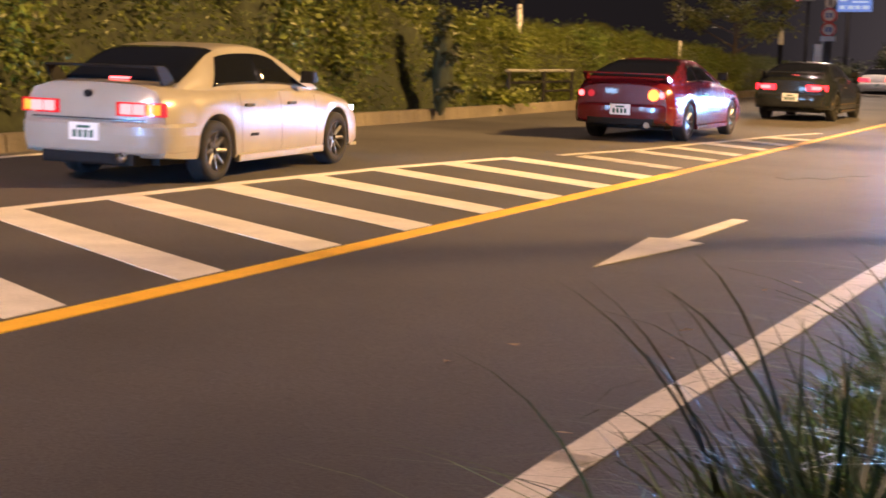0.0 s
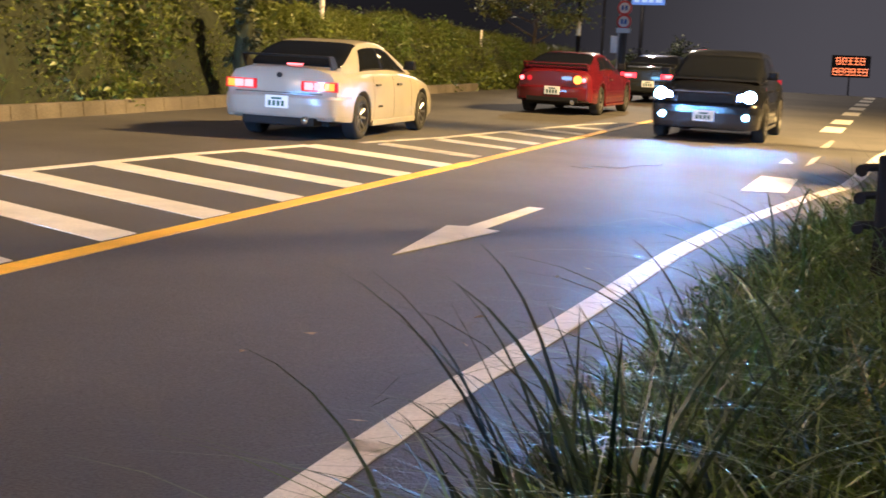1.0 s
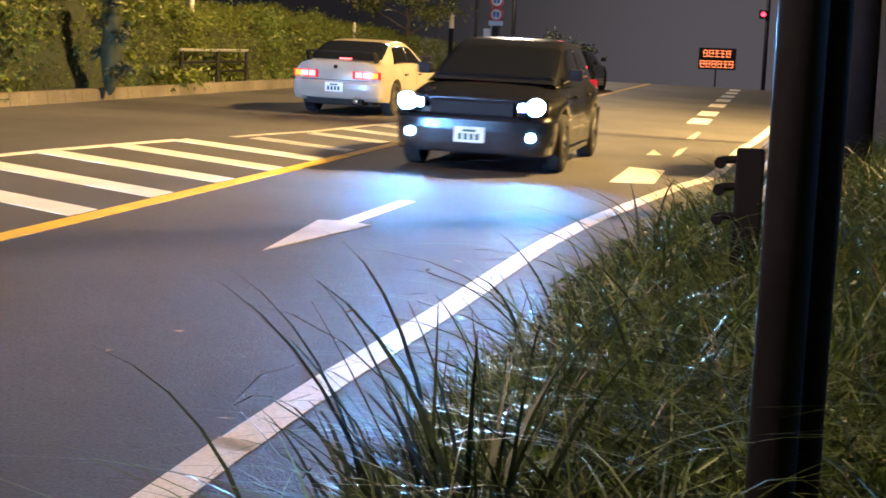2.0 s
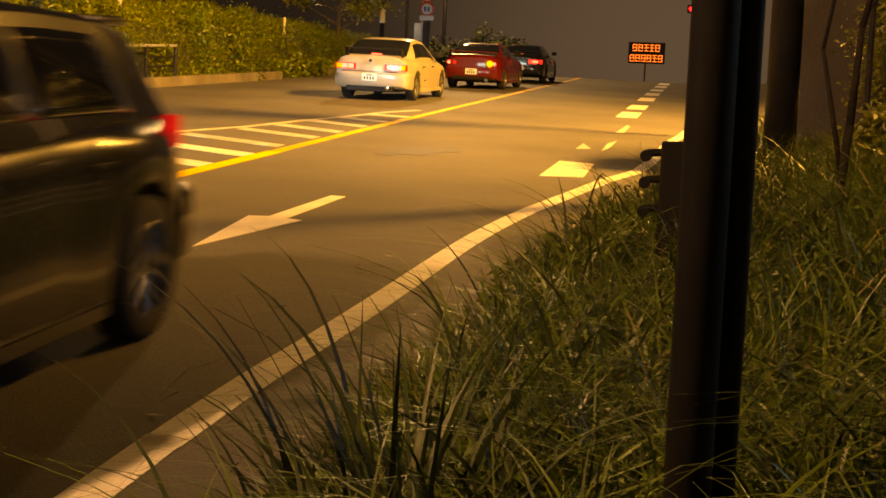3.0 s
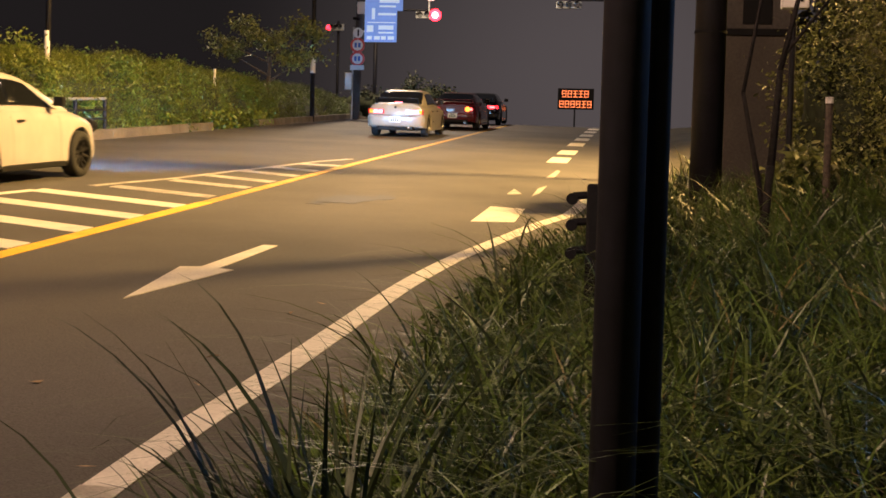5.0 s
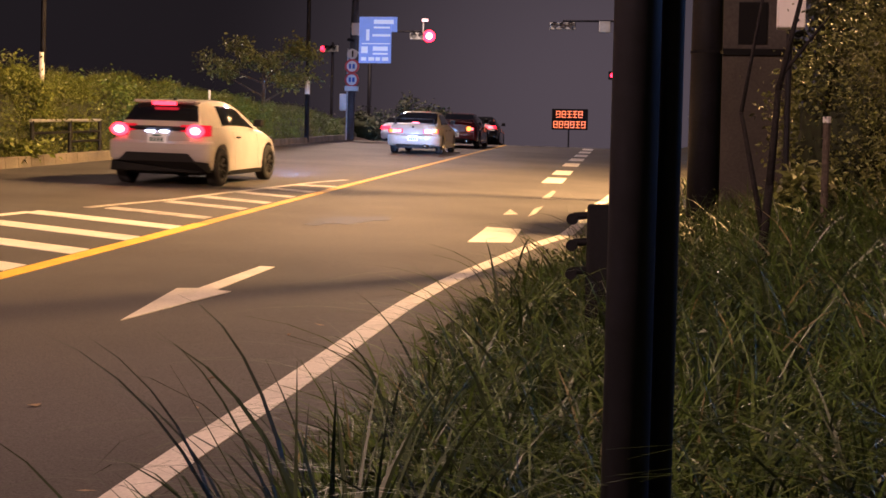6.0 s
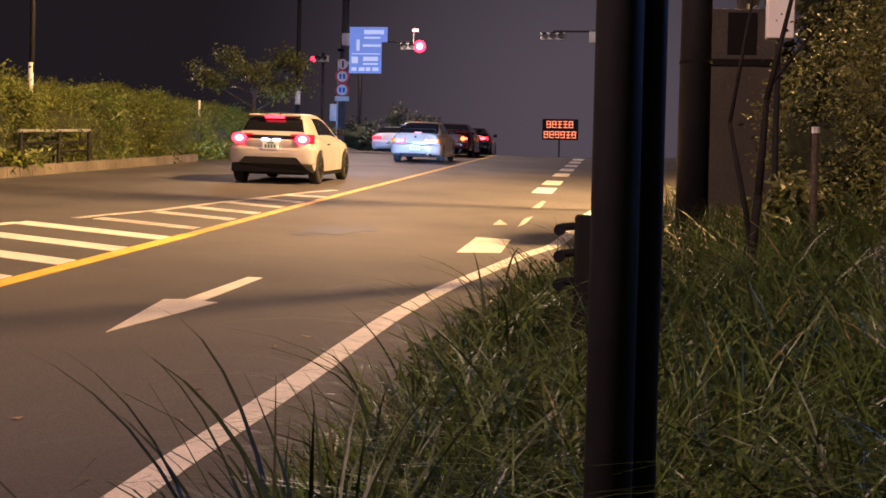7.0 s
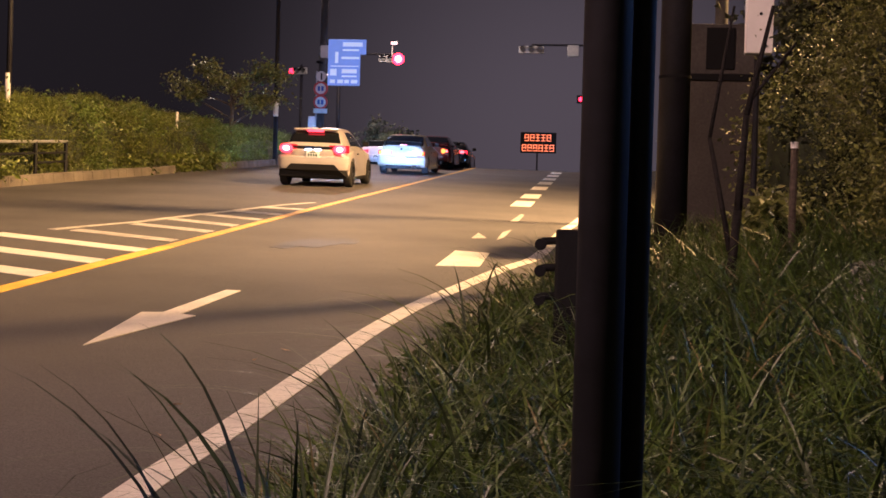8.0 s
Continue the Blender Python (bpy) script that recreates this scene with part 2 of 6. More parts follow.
def markings():
    strip("center_line", line_pts([(-4.76, -20), (-4.79, 6.0), (-4.82, 15.3)]), 0.17, PAINT_YELLOW, "yellow centre line on grey asphalt", 0.007)
    strip("center_line", line_pts([(-4.82, 15.32), (-4.90, 24), (-5.0, 58), (-5.1, 75)]), 0.15, material("road_paint_yellow_old", (0.55, 0.34, 0.05), 0.65, grain=0.25, grain_scale=45, bump=0.3, stain=0.2, stain_scale=3), "older paler yellow centre line", 0.006)
    # solid white edge line that bends away to the side road
    edge = [(-1.70, -10), (-1.72, 3), (-1.715, 4.3), (-1.69, 5.3), (-1.645, 6.1), (-1.60, 7.2), (-1.555, 8.6), (-1.51, 9.6), (-1.45, 10.4), (-1.36, 11.3), (-1.22, 12.3), (-1.06, 13.4), (-0.93, 14.3), (-0.80, 15.0), (-0.64, 15.8), (-0.54, 17.2), (-0.47, 19.0), (-0.38, 21.1), (-0.22, 23.2), (0.05, 28), (0.4, 36), (0.8, 58)]
    strip("edge_line", line_pts(smooth_path(edge), 0.5), 0.158, PAINT_WHITE, "solid white edge line bending away")
    # hatched island: outline, then the stripes
    strip("island_line", line_pts([(-8.15, -12), (-8.02, 8.0), (-7.85, 11.0), (-7.62, 13.6), (-7.2, 15.95)]), 0.16, PAINT_WHITE, "white outline of the hatched island", 0.006)
    strip("island_line", line_pts([(-6.88, 16.95), (-6.68, 17.9), (-6.42, 18.9), (-6.26, 20.2), (-6.15, 21.1), (-6.0, 21.9), (-5.88, 22.9), (-5.62, 24.7), (-5.3, 25.9)]), 0.13, PAINT_WORN, "faded outline of the hatched island", 0.006)
    for k in range(-7, 6):
        y = 8.13 + 1.36 * k
        xl = curve_at([(-12, -8.15), (8.0, -8.02), (11.0, -7.85), (13.6, -7.62), (15.95, -7.2)], y + 1.45)
        rise = (0.495 + 0.013 * k) * (-4.93 - xl)
        w = 0.43
        painted("island_stripe", [(-4.93, y - w), (-4.93, y), (xl, y + rise), (xl, y + rise - w)], PAINT_WHITE, "white slanted stripe of the hatched island")
    # far end of the island: older stripes that fan out flatter
    for k, (yr, xl, yl) in enumerate(((16.3, -6.62, 17.25), (17.92, -6.35, 18.75), (19.2, -6.2, 20.0), (20.65, -6.12, 21.4), (22.05, -6.0, 22.7), (23.75, -5.75, 23.9))):
        w = 0.36 + 0.02 * k
        painted("island_stripe", [(-5.0, yr - w), (-5.0, yr), (xl, yl), (xl, yl - w)], PAINT_WORN, "faded slanted stripe of the hatched island")
    strip("side_line", line_pts([(-11.42, -14), (-11.42, 14.4)]), 0.15, PAINT_WHITE, "white line beside the far kerb")
    # arrow pointing down the road
    painted("lane_arrow", [(-3.14, 8.31), (-2.87, 9.86), (-3.00, 9.90), (-2.96, 11.5), (-3.09, 11.5), (-3.15, 9.95), (-3.30, 9.9)], PAINT_WHITE, "white straight arrow painted on the lane", 0.006)
    # block and dashes that go on along the lane
    painted("lane_block", [(-1.62, 14.52), (-1.16, 14.65), (-1.18, 16.38), (-1.61, 16.52)], PAINT_WHITE, "white block of the broken lane line")
    painted("lane_triangle", [(-1.60, 18.65), (-1.40, 18.75), (-1.59, 19.7)], PAINT_WORN, "white triangle of the broken lane line")
    painted("lane_triangle", [(-1.245, 18.5), (-1.18, 19.1), (-1.17, 20.65), (-1.26, 20.0)], PAINT_WORN, "white sliver of the broken lane line")
    painted("lane_block", [(-1.31, 22.6), (-1.18, 22.65), (-1.18, 24.7), (-1.25, 24.9)], PAINT_WORN, "faded dash of the broken lane line")
    for y in (27.7, 31.6, 36.9, 41.3, 45.5, 49.8, 54.0):
        painted("lane_block", [(-1.62, y), (-1.2, y), (-1.2, y + 2.3), (-1.62, y + 2.3)], PAINT_WHITE, "white block of the broken lane line")


def smooth_path(pts, n=4):
    out = []
    for i in range(len(pts) - 1):
        p0, p1, p2, p3 = (Vector((*pts[max(0, min(len(pts) - 1, j))], 0)) for j in (i - 1, i, i + 1, i + 2))
        for k in range(n):
            t = k / n
            q = 0.5 * (2 * p1 + (p2 - p0) * t + (2 * p0 - 5 * p1 + 4 * p2 - p3) * t * t + (3 * p1 - p0 - 3 * p2 + p3) * t ** 3)
            out.append((q.x, q.y))
    return out + [pts[-1]]


markings()


# ---------------------------------------------------------------- kerb
def kerb():
    root = tagged(empty("kerb"), label="pale concrete kerb stones along the far verge", category="kerb", kind="structure")
    me = None
    y = -12.0
    while y < 75:
        if 38.2 < y < 43.0:
            y += 0.6
            continue
        bm = boxes((-0.10, 0.004, -0.45, 0.10, 0.596, 0.0))
        if me is None:
            for v in bm.verts:
                if v.co.z > -0.01 and v.co.x > 0:
                    v.co.x -= 0.05
            bmesh.ops.bevel(bm, geom=[e for e in bm.edges if e.calc_length() > 0.3], offset=0.015, segments=1, affect="EDGES")
            ob = part("kerb_stone", bm, KERB_STONE, root)
            me = ob.data
        else:
            bm.free()
            ob = new("kerb_stone", me)
            ob.parent = root
        h = 0.22
        x = -12.0 + 0.012 * max(0, 30 - y) * 0.5
        ob.matrix_world = on_road(x, y, 0, h)
        y += 0.6
    return root


kerb()


# ---------------------------------------------------------------- blades and leaves
def blade(verts, faces, base, lean, height, width, bend, rng, segs=4):
    """A tapered, bent blade of grass with a folded midrib."""
    x, y, z = base
    dx, dy = math.cos(lean), math.sin(lean)
    twist = rng.random() * 6.283
    tx, ty = math.cos(twist), math.sin(twist)
    k = len(verts)
    for i in range(segs + 1):
        t = i / segs
        out = bend * t * t * height
        up = height * (t - 0.42 * bend * t ** 2.6)
        w = width * (1 - t) ** 0.7 * (0.6 + 0.4 * min(1, 4 * t)) / 2 + 0.0006
        cx, cy, cz = x + dx * out, y + dy * out, z + up
        verts.append((cx - ty * w, cy + tx * w, cz))
        verts.append((cx + ty * w, cy - tx * w, cz))
    for i in range(segs):
        a = k + 2 * i
        faces.append((a, a + 1, a + 3, a + 2))


def verge_z(x, y):
    return ground(x, y) + soil_lift(x, y)


def verge_grass():
    rng = random.Random(3)
    verts, faces = [], []
    dv, df = [], []
    for _ in range(72000):
        u = rng.random()
        y = 0.9 + 23 * u ** 1.9
        e = right_edge(y)
        span = 1.0 + 0.62 * y
        x = e - 0.05 + span * rng.random() ** 0.9
        if x < 0.25 and y < 1.0:
            continue
        # clumps
        c = noise.noise((x * 1.7, y * 1.7, 0.3))
        if rng.random() > 0.72 + 0.6 * c:
            continue
        near = min(1.0, (x - e) / 0.5)
        h = (0.18 + 0.46 * rng.random() ** 1.3 + 0.28 * max(0, c)) * (0.35 + 0.65 * max(near, 0.1))
        tgt = (dv, df) if rng.random() < 0.045 else (verts, faces)
        blade(*tgt, (x, y, verge_z(x, y) - 0.01), rng.random() * 6.283, h, 0.005 + 0.011 * rng.random() + 0.0006 * y, 0.25 + 0.95 * rng.random() ** 1.3, rng, 4 if y > 6 else 6)
    # the rest of the bank, beside and behind
    for _ in range(46000):
        y = -7 + 24 * rng.random()
        e = right_edge(y)
        x = e + 0.1 + 9.5 * rng.random() ** 0.8
        if math.hypot(x, y) < 0.8 or (y > 0.9 and x < e + 1.0 + 0.62 * y):
            continue
        blade(verts, faces, (x, y, verge_z(x, y) - 0.01), rng.random() * 6.283, 0.2 + 0.35 * rng.random(), 0.012 + 0.014 * rng.random(), 0.25 + 0.9 * rng.random(), rng, 3)
    tagged(from_lists("verge_grass", verts, faces, GRASS, label="dense damp green grass on the verge", kind="stuff"), category="grass")
    tagged(from_lists("dry_grass", dv, df, GRASS_DRY, label="dry straw-coloured blades among the verge grass", kind="stuff"), category="grass")


verge_grass()


def long_blades():
    """Longer arching blades that stand over the verge grass."""
    rng = random.Random(17)
    verts, faces = [], []
    for _ in range(5200):
        y = 1.9 + 11 * rng.random() ** 1.5
        e = right_edge(y)
        x = e + 0.25 + (0.6 + 0.55 * y) * rng.random()
        if noise.noise((x * 1.1, y * 1.1, 7.7)) < -0.12:
            continue
        blade(verts, faces, (x, y, verge_z(x, y)), rng.random() * 6.283, rng.uniform(0.5, 0.95), rng.uniform(0.008, 0.017), rng.uniform(0.8, 1.6), rng, 8)
    tagged(from_lists("long_grass", verts, faces, material("long_grass_blades", (0.068, 0.098, 0.014), 0.45, grain=0.2, grain_scale=20, rand=0.5), label="long arching pale green blades over the verge", kind="stuff"), category="grass")


long_blades()


# ---------------------------------------------------------------- poles beside the camera
def near_pole():
    root = tagged(empty("utility_pole", pose(0.035, 2.6, verge_z(0.035, 2.6))), label="dark painted steel pole close beside the camera", category="pole")
    part("shaft", tubes(((0, 0, -0.2), (0, 0, 6.5), 0.046, 0.044), seg=32), POLE_DARK, root, smooth=True)
    part("conduit", tubes(((0.066, 0.05, -0.2), (0.066, 0.05, 6.5), 0.025, 0.025), seg=24), POLE_DARK, root, "dark conduit pipe beside the shaft", smooth=True)
    for z in (3.2,):
        part("band", tubes(((0, 0, z), (0, 0, z + 0.02), 0.0475), seg=32), STEEL, root, "thin steel band")
    return root


near_pole()


# ---------------------------------------------------------------- cars
GLASS = material("car_glass", (0.008, 0.009, 0.010), 0.06, coat=0.6)
TYRE = material("tyre_rubber", (0.014, 0.014, 0.014), 0.85, grain=0.2, grain_scale=60, bump=0.2)
RIM = material("alloy_rim", (0.22, 0.22, 0.23), 0.35, 0.8, stain=0.25, stain_scale=9)
RIM_DARK = material("dark_rim", (0.03, 0.03, 0.032), 0.4, 0.6, stain=0.25, stain_scale=9)
TRIM = material("black_trim", (0.008, 0.008, 0.008), 0.6, grain=0.2, grain_scale=50, spec=0.2)
SEAM = material("panel_gap", (0.07, 0.065, 0.06), 0.8)
UNDER = material("underbody", (0.008, 0.008, 0.008), 0.9)
CHROME = material("chrome", (0.6, 0.6, 0.6), 0.15, 1.0)
# white plate with faint emission in place of plate-lamp light
PLATE = material("number_plate_glow", (0.75, 0.75, 0.70), 0.5, emit=(1.0, 0.95, 0.8), power=0.05)
PLATE_INK = material("number_plate_bars", (0.03, 0.10, 0.06), 0.6)
TAIL = glow("tail_light_red", (1.0, 0.015, 0.02), 3.5, (0.4, 0.02, 0.02))
TAIL_CORE = glow("tail_light_core", (1.0, 0.085, 0.07), 4.8, (0.4, 0.05, 0.05))
# red housing with a faint glow put in as the bulbs' halo
TAIL_DIM = material("tail_light_halo", (0.22, 0.008, 0.008), 0.15, emit=(1.0, 0.02, 0.03), power=0.4, coat=0.5)
HOT = glow("brake_light_core", (1.0, 0.22, 0.17), 9.0, (0.4, 0.05, 0.05))
BRAKE = glow("brake_light_bright", (1.0, 0.025, 0.03), 4.6, (0.4, 0.02, 0.02))
AMBER = glow("indicator_amber", (1.0, 0.15, 0.008), 4.0, (0.5, 0.2, 0.02))
AMBER_OFF = material("indicator_off", (0.45, 0.13, 0.02), 0.2, emit=(1.0, 0.3, 0.02), power=1.2)
HEAD_BLUE = glow("headlamp_cold_white", (0.22, 0.50, 0.95), 1500.0, (0.8, 0.8, 0.8))
FAR_BLUE = glow("long_range_cold_white", (0.26, 0.52, 0.95), 58000.0, (0.8, 0.8, 0.8))
FAR_WHITE = glow("long_range_white", (0.34, 0.60, 1.0), 120000.0, (0.8, 0.8, 0.8))
FOG_BLUE = glow("fog_lamp_cold_white", (0.45, 0.85, 1.0), 20.0, (0.8, 0.8, 0.8))
HEAD_HATCH = glow("hatch_headlamp_glow", (0.28, 0.58, 1.0), 2500.0, (0.8, 0.8, 0.8))
HEAD_COOL = glow("headlamp_side_glow", (0.45, 0.74, 1.0), 25.0, (0.8, 0.8, 0.8))
PLATE_LAMP = glow("plate_lamp", (0.9, 0.92, 1.0), 22.0)


def lathe(profile, seg=28, flip=1):
    """Spin (x, r) pairs round the x axis."""
    bm = bmesh.new()
    rings = [[bm.verts.new((x * flip, r * math.cos(2 * math.pi * i / seg), r * math.sin(2 * math.pi * i / seg))) for i in range(seg)] for x, r in profile]
    for a, b in zip(rings, rings[1:]):
        for i in range(seg):
            j = (i + 1) % seg
            bm.faces.new((a[i], a[j], b[j], b[i]))
    bmesh.ops.recalc_face_normals(bm, faces=bm.faces)
    return bm


def wheel(parent, x, y, r, side, rim_mat, spokes=7):
    """A wheel with its tyre and spoked rim; its origin is the hub."""
    root = new("wheel")
    root.parent = parent
    root.matrix_basis = pose(x, y, r)
    w, ri = 0.105, r * 0.66
    part("tyre", lathe([(-w, ri), (-w * 1.02, r * 0.86), (-w * 0.85, r * 0.975), (-w * 0.5, r), (w * 0.5, r), (w * 0.85, r * 0.975), (w * 1.02, r * 0.86), (w, ri), (-w, ri)]), TYRE, root, smooth=True)
    bm = lathe([(side * w * 0.2, 0.0), (side * w * 0.35, 0.05), (side * w * 0.15, 0.06), (side * 0.0, ri * 0.7), (side * 0.0, ri), (side * w * 0.9, ri), (side * w * 0.98, ri * 0.96), (side * w * 0.6, ri * 0.9), (side * 0.02, ri * 0.9)])
    for i in range(spokes):
        a = 2 * math.pi * i / spokes
        c, s = math.cos(a), math.sin(a)
        tube(bm, (side * w * 0.45, 0.04 * c, 0.04 * s), (side * w * 0.75, ri * 0.93 * c, ri * 0.93 * s), 0.026, 0.020, seg=6)
    part("rim", bm, rim_mat, root, smooth=False)
    return root


def plate_on(parent, y, z, facing, width=0.33):
    h = width * 0.5
    bm = boxes((-width / 2, -0.008, -h / 2, width / 2, 0.008, h / 2))
    ob = part("number_plate", bm, PLATE, parent, "white number plate with dark bars", bevel=0.004)
    ob.matrix_basis = pose(0, y, z, 0, 0, 0 if facing < 0 else 180)
    bars = [(-width * 0.22, -0.012, h * 0.18, width * 0.22, -0.009, h * 0.34)]
    for i in range(4):
        bars.append((-width * 0.36 + i * width * 0.19, -0.012, -h * 0.34, -width * 0.36 + i * width * 0.19 + width * 0.12, -0.009, h * 0.08))
    part("plate_bars", boxes(*bars), PLATE_INK, ob)
    return ob





def rounded_lamp(x0, x1, y, z0, z1, depth, skew=0.0, wrap=0.0):
    """A lamp lens on the car's end face; wrap pulls its outer edge round the corner."""
    bm = bmesh.new()
    n = 6
    rows = []
    for d in (0, 1):
        g = []
        for i in range(n + 1):
            t = i / n
            x = mix(x0, x1, t)
            pull = wrap * t ** 3
            for z in (z0 + skew * t, z1):
                g.append(bm.verts.new((x, y + pull + (depth if d else 0), z)))
        rows.append(g)
    for i in range(n):
        k = 2 * i
        for g in rows:
            bm.faces.new((g[k], g[k + 1], g[k + 3], g[k + 2]))
        bm.faces.new((rows[0][k], rows[0][k + 2], rows[1][k + 2], rows[1][k]))
        bm.faces.new((rows[0][k + 1], rows[0][k + 3], rows[1][k + 3], rows[1][k + 1]))
    for k in (0, 2 * n):
        bm.faces.new((rows[0][k], rows[0][k + 1], rows[1][k + 1], rows[1][k]))
    bmesh.ops.recalc_face_normals(bm, faces=bm.faces)
    return bm


def car_body(root, s, paint):
    """The lower body: dense sections along the car, lifted over the wheels."""
    r0, r1 = -s["rear"], s["base"] + s["front"]
    ys, y = [], r0
    while y < r1 - 0.001:
        ys.append(y)
        near = min(abs(y), abs(y - s["base"]))
        y += 0.035 if near < s["wheel"] + 0.14 else 0.09
    ys.append(r1)
    bm = bmesh.new()
    rings = []
    arch = s["wheel"] + 0.045
    for y in ys:
        w = curve_at(s["width"], y)
        zb = curve_at(s["sill"], y)
        zt = curve_at(s["deck"], y)
        for hub in (0.0, s["base"]):
            d = abs(y - hub)
            if d < arch:
                zb = max(zb, s["wheel"] + math.sqrt(arch * arch - d * d))
        belt = min(zt - 0.03, curve_at(s["belt"], y))
        k = belt - zb
        half = [(0.0, zb), (0.80 * w, zb), (0.975 * w, zb + 0.012), (0.995 * w, zb + 0.10 * k), (w, zb + 0.40 * k), (0.995 * w, zb + 0.62 * k), (0.972 * w, zb + 0.86 * k), (0.94 * w, belt), (0.86 * w, mix(belt, zt, 0.6)), (0.60 * w, zt), (0.0, zt + 0.015)]
        ring = [bm.verts.new((x, y, z)) for x, z in half] + [bm.verts.new((-x, y, z)) for x, z in half[-2:0:-1]]
        rings.append(ring)
    n = len(rings[0])
    for a, b in zip(rings, rings[1:]):
        for i in range(n):
            j = (i + 1) % n
            bm.faces.new((a[i], b[i], b[j], a[j]))
    bm.faces.new(rings[0][::-1])
    bm.faces.new(rings[-1])
    bmesh.ops.recalc_face_normals(bm, faces=bm.faces)
    ob = part("body", bm, paint, root, smooth=True)
    ob.data.set_sharp_from_angle(angle=radians(38))
    return ob


def spline_at(pts, y):
    """A smooth curve through (y, value) pairs."""
    n = len(pts)
    for i in range(n - 1):
        (y0, v0), (y1, v1) = pts[i], pts[i + 1]
        if y0 <= y <= y1:
            h = y1 - y0
            ya, va = pts[max(0, i - 1)]
            yb, vb = pts[min(n - 1, i + 2)]
            m0 = (v1 - va) / max(1e-6, y1 - ya) * h
            m1 = (vb - v0) / max(1e-6, yb - y0) * h
            u = (y - y0) / h
            return (2 * u ** 3 - 3 * u * u + 1) * v0 + (u ** 3 - 2 * u * u + u) * m0 + (3 * u * u - 2 * u ** 3) * v1 + (u ** 3 - u * u) * m1
    return pts[0][1] if y < pts[0][0] else pts[-1][1]


def cabin_point(c, y, s, out=0.0):
    """A point of the cabin's shell: y along the car, s from -1 (left sill) over the roof to 1."""
    zr = spline_at(c["roof"], y)
    zmax = max(v for _, v in c["roof"])
    z0 = c["z0"] - 0.04
    k = max(0.0, (zr - z0) / (zmax - z0))
    ends = min(1.0, (y - c["roof"][0][0]) / 0.5, (c["roof"][-1][0] - y) / 0.9)
    wb = c["w0"] * (0.93 + 0.07 * max(0, ends))
    wr = mix(wb, c["w1"], k) * (0.97 + 0.03 * max(0, ends))
    a = abs(s)
    edge = max(z0 + 0.005, zr - 0.055 * k)
    if a > 0.62:
        t = (1 - a) / 0.38
        x, z = mix(wb, wr, t) + 0.018 * math.sin(math.pi * t), mix(z0, edge, t)
    else:
        t = a / 0.62
        x = wr * math.sin(t * math.pi / 2) ** 0.9 if t > 0 else 0.0
        z = edge + (zr - edge) * (1 - t ** 3.2)
    x *= 1 if s >= 0 else -1
    if out:
        e = 0.012
        p = Vector((x, y, z))
        du = Vector(cabin_point(c, y + e, s)) - p
        dv = Vector(cabin_point(c, y, min(1, s + e))) - p if s < 0.98 else p - Vector(cabin_point(c, y, s - e))
        nrm = dv.cross(du) * -1
        if nrm.length > 1e-9:
            nrm.normalize()
            if nrm.z < -0.2 or nrm.x * x < -0.02 and abs(x) > 0.2:
                nrm *= -1
            p += nrm * out
        return p[:]
    return (x, y, z)


def cabin_pane(c, corner, n=8, m=10):
    """A pane on the shell; corner gives y0, y1 at s0 and at s1."""
    (s0, ya0, ya1), (s1, yb0, yb1) = corner
    bm = bmesh.new()
    lay = []
    for off in (0.001, 0.006):
        g = []
        for i in range(n + 1):
            u = i / n
            s = mix(s0, s1, u)
            lo, hi = mix(ya0, yb0, u), mix(ya1, yb1, u)
            g.append([bm.verts.new(cabin_point(c, mix(lo, hi, j / m), s, off)) for j in range(m + 1)])
        lay.append(g)
    for g in lay:
        for i in range(n):
            for j in range(m):
                bm.faces.new((g[i][j], g[i + 1][j], g[i + 1][j + 1], g[i][j + 1]))
    rim = [(i, 0) for i in range(n)] + [(n, j) for j in range(m)] + [(i, m) for i in range(n, 0, -1)] + [(0, j) for j in range(m, 0, -1)]
    for (i, j), (k, l) in zip(rim, rim[1:] + rim[:1]):
        bm.faces.new((lay[0][i][j], lay[0][k][l], lay[1][k][l], lay[1][i][j]))
    bmesh.ops.recalc_face_normals(bm, faces=bm.faces)
    return bm


def car_cabin(root, s, paint):
    """Roof and pillars as one smooth shell, with panes set on it."""
    c = s["cabin"]
    y0, y1 = c["roof"][0][0], c["roof"][-1][0]
    bm = bmesh.new()
    n, m = 44, 36
    grid = [[bm.verts.new(cabin_point(c, mix(y0, y1, i / n), -1 + 2 * j / m)) for j in range(m + 1)] for i in range(n + 1)]
    for i in range(n):
        for j in range(m):
            bm.faces.new((grid[i][j], grid[i + 1][j], grid[i + 1][j + 1], grid[i][j + 1]))
    bmesh.ops.recalc_face_normals(bm, faces=bm.faces)
    ob = part("cabin", bm, paint, root, "roof and pillars in body colour", smooth=True)
    r0, r1 = c["rear_glass"]
    part("rear_window", cabin_pane(c, ((-0.56, r0, r1), (0.56, r0, r1))), GLASS, root, "dark rear window", smooth=True)
    f0, f1 = c["front_glass"]
    part("windshield", cabin_pane(c, ((-0.57, f0, f1), (0.57, f0, f1))), GLASS, root, "dark windshield", smooth=True)
    for side in (-1, 1):
        for (ya0, ya1, yb0, yb1) in c["side_glass"]:
            part("side_window", cabin_pane(c, ((side * 0.93, ya0, ya1), (side * 0.66, yb0, yb1))), GLASS, root, "dark side window", smooth=True)
    return ob


